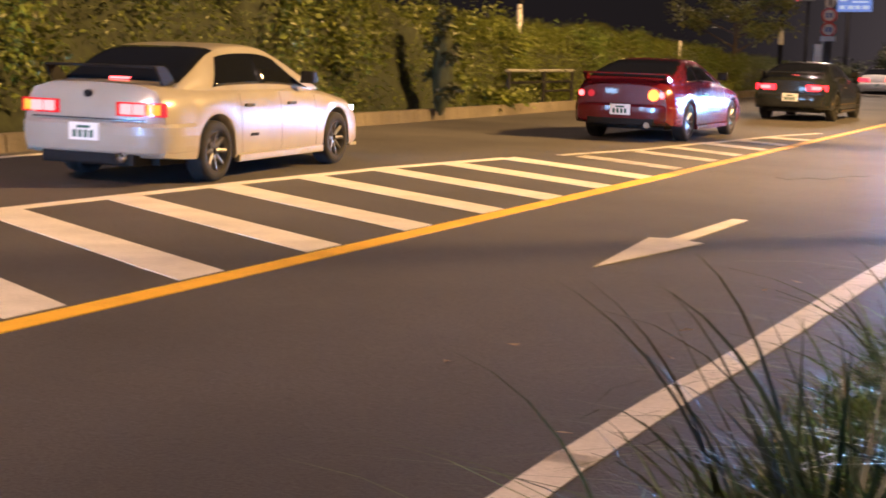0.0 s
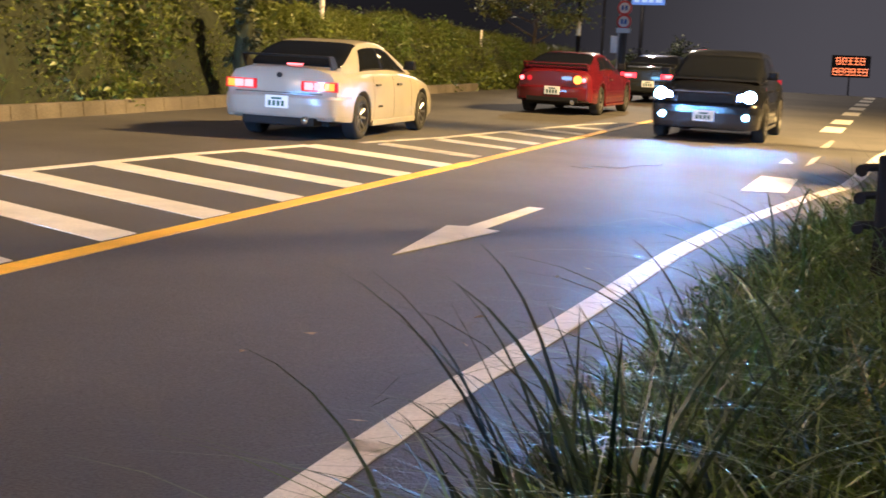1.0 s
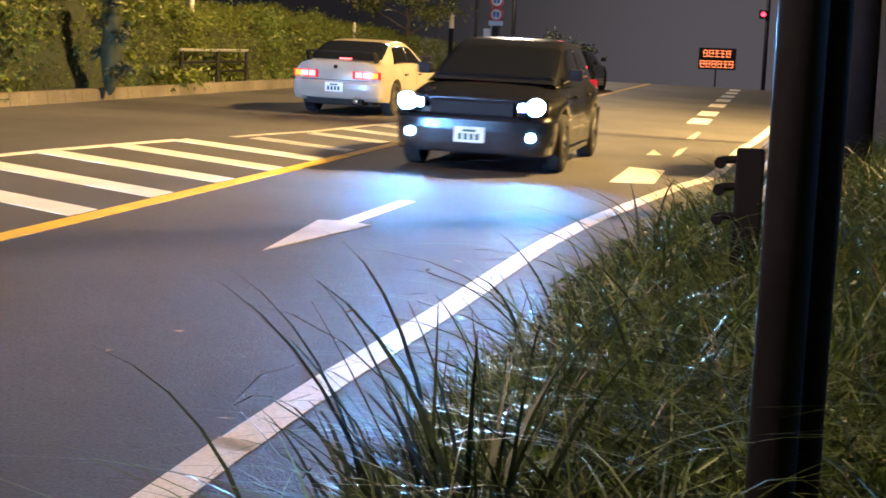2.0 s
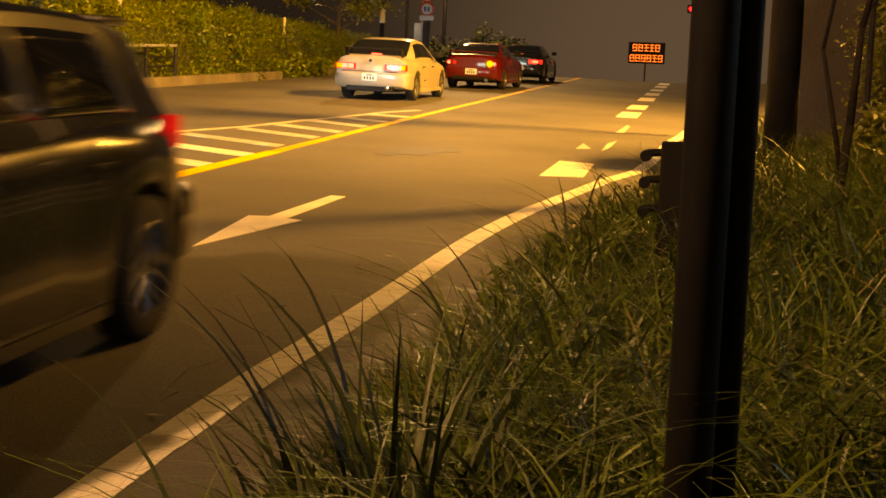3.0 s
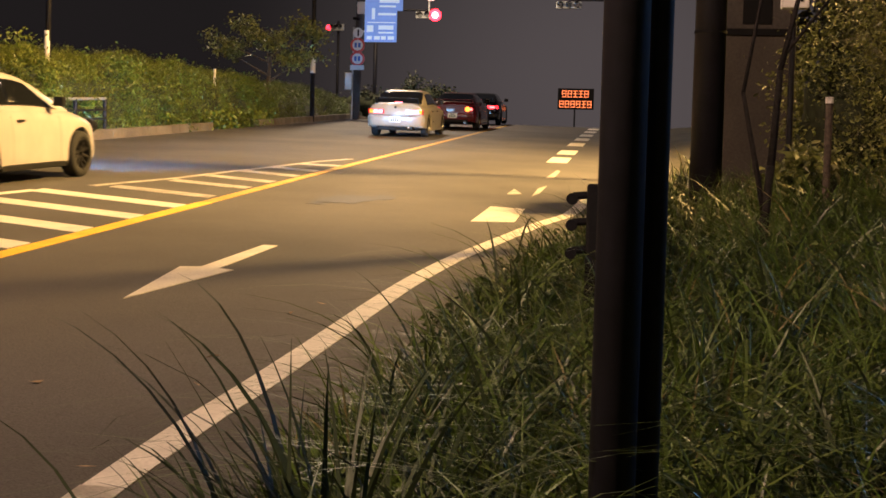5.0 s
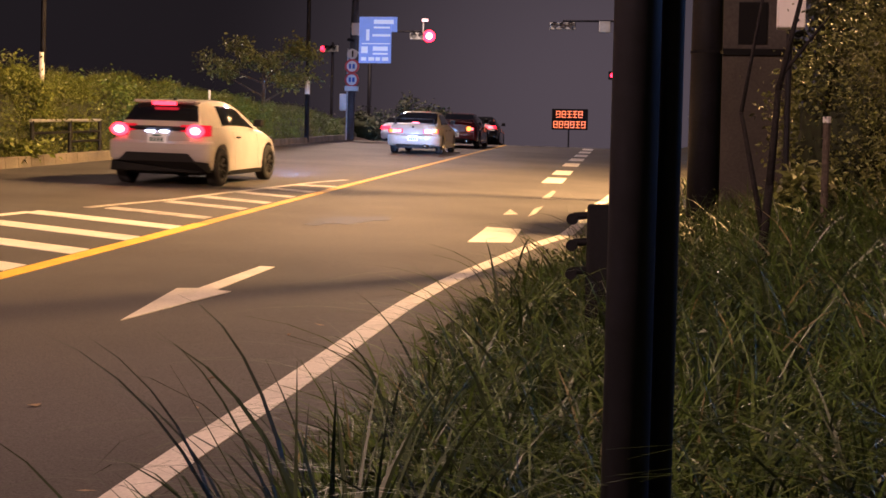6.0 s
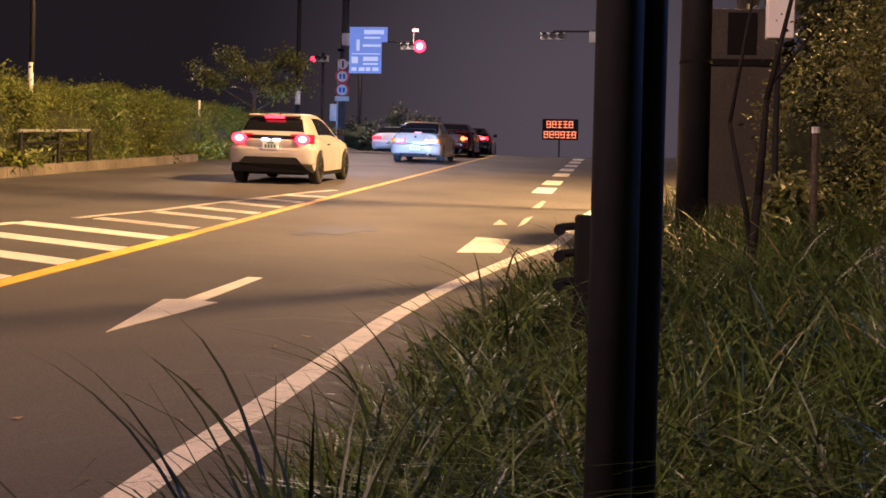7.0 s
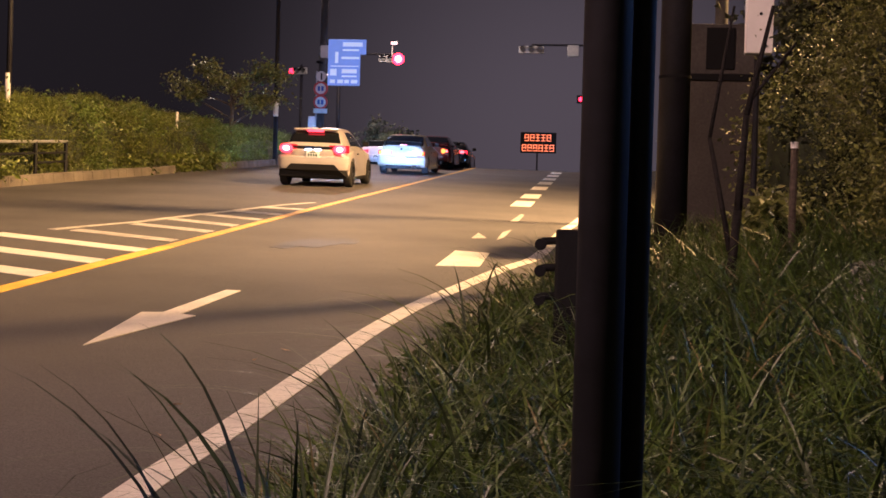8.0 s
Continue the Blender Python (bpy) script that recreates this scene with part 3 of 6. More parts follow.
def side_seam(s, y, side):
    """A hairline gap that follows the bulge of the door."""
    bm = bmesh.new()
    w, zb, belt = curve_at(s["width"], y), curve_at(s["sill"], y), curve_at(s["belt"], y)
    rows = []
    for f, k in ((0.995, 0.10), (1.0, 0.40), (0.995, 0.62), (0.972, 0.86), (0.945, 0.985)):
        x, z = side * (f * w + 0.0012), mix(zb, belt, k)
        rows.append([bm.verts.new((x - side * d, y + e, z)) for d, e in ((0.004, 0), (0, 0), (0, 0.005), (0.004, 0.005))])
    for a, b in zip(rows, rows[1:]):
        for i in range(4):
            j = (i + 1) % 4
            bm.faces.new((a[i], b[i], b[j], a[j]))
    bm.faces.new(rows[0])
    bm.faces.new(rows[-1][::-1])
    bmesh.ops.recalc_face_normals(bm, faces=bm.faces)
    return bm


def beam_lamp(root, x, y, z, r, mat, label):
    """A deep-set headlamp: a bright disc at the bottom of a dark round bezel, so that its beam goes forward."""
    bm = bmesh.new()
    disc(bm, x, y, z, r, 0.006, 24)
    lit = part("headlight", bm, mat, root, label)
    bm = bmesh.new()
    seg = 24
    rings = [[bm.verts.new((x + rr * math.cos(2 * math.pi * i / seg), yy, z + rr * math.sin(2 * math.pi * i / seg))) for i in range(seg)]
             for rr, yy in ((r + 0.003, y - 0.01), (r + 0.006, y + 0.11), (r + 0.016, y + 0.11), (r + 0.016, y - 0.01))]
    for a, b in zip(rings, rings[1:] + rings[:1]):
        for i in range(seg):
            j = (i + 1) % seg
            bm.faces.new((a[i], a[j], b[j], b[i]))
    tube(bm, (x, y - 0.02, z), (x, y - 0.004, z), r + 0.015, r + 0.015, seg)
    bmesh.ops.recalc_face_normals(bm, faces=bm.faces)
    part("bezel", bm, TRIM, lit, "dark lamp bezel")


def far_beam(root, x, y, z, r, mat):
    """An added inner lamp for the far beam, behind fine level louvres, which keep its light from falling short."""
    bm = bmesh.new()
    disc(bm, x, y, z, r, 0.006, 20)
    lit = part("far_beam", bm, mat, root, "small inner lamp added for the headlamp's far beam")
    bm = bmesh.new()
    pitch = 0.012
    n = int(r / pitch)
    for i in range(-n, n + 1):
        box(bm, x - r, y + 0.012, z + i * pitch - 0.0006, x + r, y + 0.10, z + i * pitch + 0.0006)
    for sx in (-1, 1):
        box(bm, x + sx * r - 0.002, y - 0.004, z - r - 0.006, x + sx * r + 0.002, y + 0.10, z + r + 0.006)
    box(bm, x - r - 0.002, y - 0.004, z + r, x + r + 0.002, y + 0.10, z + r + 0.006)
    box(bm, x - r - 0.002, y - 0.004, z - r - 0.006, x + r + 0.002, y + 0.10, z - r)
    box(bm, x - r - 0.006, y - 0.02, z - r - 0.006, x + r + 0.006, y - 0.004, z + r + 0.006)
    part("beam_louvre", bm, TRIM, lit, "fine dark louvres added to shape the far beam")


def car(name, label, s, paint, rim):
    root = tagged(empty(name), label=label, category="car", group="cars on the road")
    car_body(root, s, paint)
    car_cabin(root, s, paint)
    tr = s["track"] / 2
    wheels = []
    for y in (0.0, s["base"]):
        for side in (-1, 1):
            wheels.append(wheel(root, side * tr, y, s["wheel"], side, rim, s.get("spokes", 7)))
    # dark floor between the wheels
    part("underbody", boxes((-0.62, -s["rear"] + 0.25, 0.19, 0.62, s["base"] + s["front"] - 0.3, 0.30)), UNDER, root, "dark underbody")
    c = s["cabin"]
    for side in (-1, 1):
        bm = bmesh.new()
        my = c["y1"] - 0.42
        box(bm, side * (c["w0"] + 0.02) - 0.02, my - 0.02, c["z0"] + 0.04, side * (c["w0"] + 0.02) + 0.02, my + 0.05, c["z0"] + 0.08)
        x0, x1 = sorted((side * (c["w0"] + 0.03), side * (c["w0"] + 0.19)))
        box(bm, x0, my - 0.05, c["z0"] + 0.04, x1, my + 0.06, c["z0"] + 0.17)
        part("mirror", bm, s.get("mirror", TRIM), root, "door mirror", bevel=0.025)
        w = curve_at(s["width"], 1.0)
        for hy in s["handles"]:
            x0, x1 = sorted((side * (w * 0.975), side * (w * 0.975 + 0.03)))
            hz = s["handle_z"]
            part("door_handle", boxes((x0, hy, hz, x1, hy + 0.17, hz + 0.03)), s.get("handle", TRIM), root, bevel=0.008)
        for sy in s["seams"]:
            part("door_seam", side_seam(s, sy, side), SEAM, root)
        x0, x1 = sorted((side * (w * 0.93), side * (w + 0.012)))
        part("side_skirt", boxes((x0, s["wheel"] + 0.08, 0.17, x1, s["base"] - s["wheel"] - 0.08, 0.25)), s.get("skirt", paint), root, bevel=0.015)
    return root, wheels


def sedan_shape():
    return {"rear": 0.93, "base": 2.62, "front": 0.88, "wheel": 0.300, "track": 1.46, "spokes": 8,
            "width": [(-0.93, 0.66), (-0.88, 0.78), (-0.70, 0.832), (0, 0.848), (1.3, 0.848), (2.6, 0.846), (3.2, 0.80), (3.42, 0.70), (3.50, 0.56)],
            "sill": [(-0.93, 0.36), (-0.85, 0.27), (-0.5, 0.24), (0.4, 0.20), (2.2, 0.20), (3.0, 0.20), (3.5, 0.26)],
            "deck": [(-0.93, 0.80), (-0.90, 0.925), (-0.80, 0.955), (-0.2, 0.965), (0.6, 0.95), (1.8, 0.93), (2.4, 0.86), (3.0, 0.77), (3.35, 0.66), (3.50, 0.52)],
            "belt": [(-0.93, 0.70), (-0.85, 0.80), (0, 0.86), (1.5, 0.86), (2.4, 0.80), (3.0, 0.70), (3.5, 0.45)],
            "cabin": {"z0": 0.90, "w0": 0.775, "w1": 0.575, "y1": 2.22, "roof": [(-0.52, 0.93), (-0.2, 1.10), (0.12, 1.255), (0.45, 1.325), (0.9, 1.345), (1.25, 1.32), (1.55, 1.225), (1.95, 1.05), (2.30, 0.91)], "rear_glass": (-0.45, 0.28), "front_glass": (1.42, 2.18), "side_glass": [(0.02, 0.99, 0.26, 0.985), (0.998, 2.06, 0.993, 1.42)]},
            "handle": SEAM, "handles": [0.52, 1.42], "handle_z": 0.72, "seams": [0.45, 1.28, 2.08]}


def coupe_shape():
    s = sedan_shape()
    s.update({"rear": 0.90, "base": 2.57, "wheel": 0.305})
    s["deck"] = [(-0.93, 0.80), (-0.88, 0.93), (-0.75, 0.965), (-0.2, 0.985), (0.6, 0.97), (1.8, 0.92), (2.4, 0.84), (3.0, 0.75), (3.35, 0.63), (3.50, 0.50)]
    s["cabin"] = {"z0": 0.92, "w0": 0.775, "w1": 0.55, "y1": 2.05, "roof": [(-0.74, 0.955), (-0.3, 1.10), (0.12, 1.235), (0.5, 1.29), (0.9, 1.30), (1.15, 1.275), (1.55, 1.13), (2.10, 0.92)], "rear_glass": (-0.60, 0.30), "front_glass": (1.28, 2.0), "side_glass": [(0.02, 0.62, 0.38, 0.62), (0.67, 1.88, 0.67, 1.24)]}
    s["handles"], s["seams"] = [0.75], [0.62, 2.0]
    return s


def hatch_shape():
    return {"rear": 0.62, "base": 2.56, "front": 0.82, "wheel": 0.325, "track": 1.60, "spokes": 10,
            "width": [(-0.62, 0.72), (-0.56, 0.83), (-0.35, 0.885), (0.1, 0.905), (0.7, 0.865), (1.8, 0.86), (2.5, 0.895), (3.0, 0.85), (3.25, 0.74), (3.38, 0.58)],
            "sill": [(-0.62, 0.42), (-0.55, 0.30), (-0.3, 0.26), (0.4, 0.20), (2.2, 0.20), (3.0, 0.22), (3.38, 0.28)],
            "deck": [(-0.62, 0.86), (-0.58, 0.98), (-0.45, 1.02), (0.5, 1.02), (1.8, 0.98), (2.4, 0.95), (3.0, 0.84), (3.25, 0.72), (3.38, 0.56)],
            "belt": [(-0.62, 0.78), (-0.5, 0.88), (0, 0.93), (1.5, 0.90), (2.4, 0.86), (3.0, 0.74), (3.38, 0.5)],
            "cabin": {"z0": 0.96, "w0": 0.79, "w1": 0.53, "y1": 2.30, "roof": [(-0.54, 0.99), (-0.42, 1.19), (-0.27, 1.365), (0.1, 1.435), (0.7, 1.455), (1.2, 1.43), (1.6, 1.32), (2.0, 1.13), (2.40, 0.96)], "rear_glass": (-0.485, -0.275), "front_glass": (1.46, 2.28), "side_glass": [(0.34, 0.83, 0.46, 0.83), (0.838, 2.08, 0.838, 1.44)]},
            "handles": [0.85], "handle_z": 0.80, "seams": [0.72, 2.0]}


def dark_hatch_shape():
    s = hatch_shape()
    s["cabin"] = {"z0": 0.97, "w0": 0.79, "w1": 0.61, "y1": 2.40, "roof": [(-0.56, 1.0), (-0.44, 1.22), (-0.28, 1.39), (0.3, 1.46), (0.9, 1.475), (1.35, 1.43), (1.8, 1.24), (2.45, 0.97)], "rear_glass": (-0.51, -0.29), "front_glass": (1.52, 2.36), "side_glass": [(-0.05, 0.80, 0.1, 0.80), (0.86, 2.16, 0.86, 1.52)]}
    s["handles"], s["seams"] = [0.35, 1.40], [0.40, 1.30, 2.05]
    return s


def paint(name, colour, rough=0.28, metal=0.0):
    return material(name, colour, rough, metal, grain=0.03, grain_scale=300, stain=0.10, stain_scale=1.8, coat=0.5)


def wing(root, y, z, half, rise, mat, sweep=0.10):
    bm = bmesh.new()
    box(bm, -half, y - 0.09, z + rise - 0.012, half, y + 0.09, z + rise + 0.014)
    part("spoiler", bm, mat, root, "rear wing on two end plates", bevel=0.01)
    for side in (-1, 1):
        bm = bmesh.new()
        prof = [(y - 0.09, z + rise), (y + 0.09, z + rise), (y + sweep + 0.26, z - 0.02), (y + sweep + 0.02, z - 0.02)]
        lo = [bm.verts.new((side * half - 0.012, a, b)) for a, b in prof]
        hi = [bm.verts.new((side * half + 0.012, a, b)) for a, b in prof]
        bm.faces.new(lo)
        bm.faces.new(hi[::-1])
        for i in range(4):
            bm.faces.new((lo[i], hi[i], hi[(i + 1) % 4], lo[(i + 1) % 4]))
        bmesh.ops.recalc_face_normals(bm, faces=bm.faces)
        part("spoiler_leg", bm, mat, root)


def oval(x, y, z, rx, rz, depth=0.014, seg=18):
    """A slightly domed oval lens on the car's end face."""
    bm = bmesh.new()
    back = [bm.verts.new((x + rx * math.cos(2 * math.pi * i / seg), y + depth, z + rz * math.sin(2 * math.pi * i / seg))) for i in range(seg)]
    front = [bm.verts.new((x + rx * 0.85 * math.cos(2 * math.pi * i / seg), y, z + rz * 0.85 * math.sin(2 * math.pi * i / seg))) for i in range(seg)]
    for i in range(seg):
        j = (i + 1) % seg
        bm.faces.new((back[i], back[j], front[j], front[i]))
    bm.faces.new(front)
    bm.faces.new(back[::-1])
    bmesh.ops.recalc_face_normals(bm, faces=bm.faces)
    return bm


def disc(bm, x, y, z, r, depth, seg=14):
    return tube(bm, (x, y, z), (x, y + depth, z), r, r, seg)


def exhaust_tip(root, x, y, z, r):
    """A polished silencer tip with a rolled, domed end."""
    bm = bmesh.new()
    seg = 20
    prof = [(0.30, 0.9), (0.03, 1.0), (0.0, 0.93), (-0.012, 0.75), (-0.016, 0.5), (-0.017, 0.02)]
    rings = [[bm.verts.new((x + r * k * math.cos(2 * math.pi * i / seg), y + dy, z + r * k * math.sin(2 * math.pi * i / seg))) for i in range(seg)] for dy, k in prof]
    for a, b in zip(rings, rings[1:]):
        for i in range(seg):
            j = (i + 1) % seg
            bm.faces.new((a[i], a[j], b[j], b[i]))
    bm.faces.new(rings[-1])
    bmesh.ops.recalc_face_normals(bm, faces=bm.faces)
    part("exhaust", bm, CHROME, root, "polished round silencer tip", smooth=True)


def white_sedan():
    s = sedan_shape()
    p = paint("white_car_paint", (0.33, 0.305, 0.245))
    root, wheels = car("white_sedan", "white four-door sedan with rear wing and lit red tail lamps", s, p, RIM)
    part("rear_bumper", rounded_bumper(0.848, -0.985, 0.30, 0.60, 0.45, 0.60), p, root, "white rear bumper", bevel=0.03)
    # black block gives the recess its shade
    part("bumper_shade", boxes((-0.52, -0.95, 0.19, 0.52, -0.66, 0.34)), TRIM, root, "black block for the shaded recess below the bumper", bevel=0.02)
    exhaust_tip(root, 0.40, -1.0, 0.275, 0.055)
    for side in (-1, 1):
        part("tail_light", rounded_lamp(side * 0.32, side * 0.80, -0.945, 0.655, 0.785, 0.05, 0, 0.07), TAIL_DIM, root, "red tail lamp with dark surround")
        for x in (0.43, 0.57):
            part("tail_bulb", rounded_lamp(side * (x - 0.060), side * (x + 0.060), -0.957, 0.672, 0.768, 0.014), TAIL_CORE, root, "glowing red lamp")
        part("indicator", rounded_lamp(side * 0.645, side * 0.765, -0.938, 0.672, 0.768, 0.012, 0, 0.05), AMBER_OFF, root, "amber indicator")
        part("headlight", rounded_lamp(side * 0.38, side * 0.66, 3.44, 0.56, 0.65, 0.03, 0, -0.08), HEAD_COOL, root, "lit headlamp")
    part("brake_light", boxes((-0.11, -0.44, 0.972, 0.11, -0.40, 1.000)), TAIL_CORE, root, "high brake lamp")
    part("badge", disc(bmesh.new(), 0.0, -0.95, 0.85, 0.035, 0.03), TRIM, root)
    part("trunk_seam", boxes((-0.62, -0.951, 0.615, 0.62, -0.93, 0.625)), TRIM, root)
    plate_on(root, -1.0, 0.50, -1)
    wing(root, -0.68, 0.955, 0.62, 0.15, TRIM, 0.02)
    part("front_lip", boxes((-0.62, 3.42, 0.16, 0.62, 3.60, 0.20)), p, root, bevel=0.01)
    for side in (-1, 1):
        x0, x1 = sorted((side * 0.838, side * 0.853))
        part("side_emblem", boxes((x0, 0.62, 0.42, x1, 0.78, 0.45)), TRIM, root)
    return root, wheels


def rounded_bumper(half, y, z0, z1, depth, wrap=0.0):
    """A bumper shell: a rounded plan that runs round both corners, with a bulged section."""
    bm = bmesh.new()
    n = 32
    run = wrap or depth
    h = z1 - z0
    prof = [(-0.10, z0), (-0.015, z0), (0.0, z0 + 0.25 * h), (0.010, z0 + 0.60 * h), (0.008, z0 + 0.86 * h), (-0.012, z1 - 0.01), (-0.035, z1), (-0.10, z1)]
    rings = []
    for i in range(n + 1):
        a = math.pi * i / n
        c, q = math.cos(a), math.sin(a)
        x = half * math.copysign(abs(c) ** 0.42, c)
        yy = y + run * (1 - abs(q) ** 0.42)
        out = Vector((x / half * abs(c) ** 0.6, -abs(q) ** 0.6, 0))
        out.normalize()
        rings.append([bm.verts.new((x + out.x * o, yy + out.y * o, z)) for o, z in prof])
    m = len(prof)
    for a, b in zip(rings, rings[1:]):
        for i in range(m):
            j = (i + 1) % m
            bm.faces.new((a[i], b[i], b[j], a[j]))
    bm.faces.new(rings[0])
    bm.faces.new(rings[-1][::-1])
    bmesh.ops.recalc_face_normals(bm, faces=bm.faces)
    return bm


def red_coupe():
    s = coupe_shape()
    p = paint("red_car_paint", (0.10, 0.006, 0.010), 0.25)
    root, wheels = car("red_coupe", "dark red coupe with low rear wing and lit tail lamps", s, p, RIM)
    part("rear_bumper", rounded_bumper(0.838, -0.96, 0.30, 0.59, 0.22, 0.55), p, root, "red rear bumper", bevel=0.03)
    # shade of the recess as a black block
    part("bumper_shade", boxes((-0.55, -0.965, 0.26, 0.55, -0.75, 0.37)), TRIM, root, "black block for the shaded recess below the bumper", bevel=0.02)
    for side in (-1, 1):
        bm = bmesh.new()
        for x in (0.50, 0.66):
            disc(bm, side * x, -0.945, 0.735, 0.055, 0.03)
        part("tail_light", bm, TAIL_DIM, root, "round red tail lamp pair")
        bm = bmesh.new()
        disc(bm, side * 0.66, -0.955, 0.735, 0.045, 0.012)
        part("tail_bulb", bm, TAIL_CORE, root, "glowing red lamp")
        part("headlight", rounded_lamp(side * 0.38, side * 0.66, 3.44, 0.55, 0.63, 0.03, 0, -0.08), HEAD_COOL, root, "lit headlamp")
    bm = bmesh.new()
    disc(bm, 0.53, -0.966, 0.735, 0.088, 0.014, 18)
    part("indicator", bm, AMBER, root, "glowing amber indicator")
    plate_on(root, -0.97, 0.50, -1)
    wing(root, -0.78, 0.965, 0.68, 0.09, p, 0.03)
    part("exhaust", tubes(((0.45, -1.0, 0.27), (0.45, -0.7, 0.28), 0.05)), CHROME, root)
    return root, wheels


def dark_coupe():
    s = coupe_shape()
    p = paint("black_car_paint", (0.015, 0.018, 0.020), 0.18)
    root, wheels = car("black_coupe", "black coupe with lit red tail lamps", s, p, RIM_DARK)
    part("rear_bumper", rounded_bumper(0.838, -0.96, 0.30, 0.59, 0.22, 0.55), p, root, "black rear bumper", bevel=0.03)
    for side in (-1, 1):
        part("tail_light", rounded_lamp(side * 0.34, side * 0.78, -0.915, 0.67, 0.80, 0.05, 0, 0.06), TAIL, root, "glowing red tail lamp")
        part("tail_bulb", rounded_lamp(side * 0.45, side * 0.66, -0.925, 0.70, 0.77, 0.012), TAIL_CORE, root, "bright lamp core")
        part("headlight", rounded_lamp(side * 0.38, side * 0.66, 3.44, 0.55, 0.63, 0.03, 0, -0.08), HEAD_COOL, root, "lit headlamp")
    plate_on(root, -0.97, 0.52, -1)
    part("brake_light", boxes((-0.1, -0.60, 0.985, 0.1, -0.57, 1.005)), TAIL_CORE, root, "high brake lamp")
    wing(root, -0.78, 0.965, 0.66, 0.10, p, 0.03)
    return root, wheels


def white_hatch():
    s = hatch_shape()
    p = paint("pearl_white_paint", (0.44, 0.41, 0.40))
    s["skirt"] = TRIM
    root, wheels = car("white_hatchback", "pearl white three-door hatchback with lit brake lamps", s, p, RIM_DARK)
    c = s["cabin"]
    part("antenna", boxes((-0.02, 0.05, 1.42, 0.02, 0.14, 1.475)), TRIM, root, "small black roof antenna", bevel=0.012)
    part("roof_spoiler", boxes((-0.55, -0.37, 1.385, 0.55, -0.12, 1.43)), p, root, "white roof spoiler", bevel=0.02)
    part("rear_bumper", rounded_bumper(0.895, -0.685, 0.43, 0.76, 0.20, 0.31), p, root, "white rear bumper", bevel=0.01)
    bm = bmesh.new()
    shape = [(-0.86, 0.24), (0.86, 0.24), (0.84, 0.41), (0.66, 0.43), (0.54, 0.56), (-0.54, 0.56), (-0.66, 0.43), (-0.84, 0.41)]
    near = [bm.verts.new((a, -0.712 if abs(a) < 0.7 else -0.60, b)) for a, b in shape]
    far = [bm.verts.new((a, -0.42, b)) for a, b in shape]
    bm.faces.new(near)
    bm.faces.new(far[::-1])
    for i in range(8):
        bm.faces.new((near[i], far[i], far[(i + 1) % 8], near[(i + 1) % 8]))
    bmesh.ops.recalc_face_normals(bm, faces=bm.faces)
    part("diffuser", bm, TRIM, root, "black lower bumper", bevel=0.012)
    part("tailgate_panel", rounded_bumper(0.56, -0.665, 0.70, 0.93, 0.12), p, root, "white tailgate panel", bevel=0.01)
    part("garnish", rounded_bumper(0.60, -0.660, 0.925, 1.0, 0.14), TRIM, root, "black strip between the tail lamps")
    for side in (-1, 1):
        part("tail_light", rounded_lamp(side * 0.40, side * 0.86, -0.650, 0.83, 1.03, 0.06, 0.02, 0.16), TAIL_DIM, root, "red tail lamp housing")
        lit = part("tail_bulb", oval(side * 0.665, -0.690, 0.93, 0.160, 0.112), BRAKE, root, "bright red brake lamp")
        part("bulb_core", oval(side * 0.665, -0.706, 0.93, 0.085, 0.062), HOT, lit, "almost white lamp core")
        part("plate_lamp", boxes((side * 0.12 - 0.07, -0.685, 0.905, side * 0.12 + 0.07, -0.665, 0.925)), PLATE_LAMP, root, "white plate lamp")
        beam_lamp(root, side * 0.62, 3.30, 0.70, 0.080, HEAD_HATCH, "lit headlamp")
        far_beam(root, side * 0.49, 3.34, 0.69, 0.042, FAR_WHITE)
    part("brake_light", boxes((-0.20, -0.402, 1.345, 0.20, -0.355, 1.405)), BRAKE, root, "high brake lamp")
    plate_on(root, -0.70, 0.80, -1)
    return root, wheels


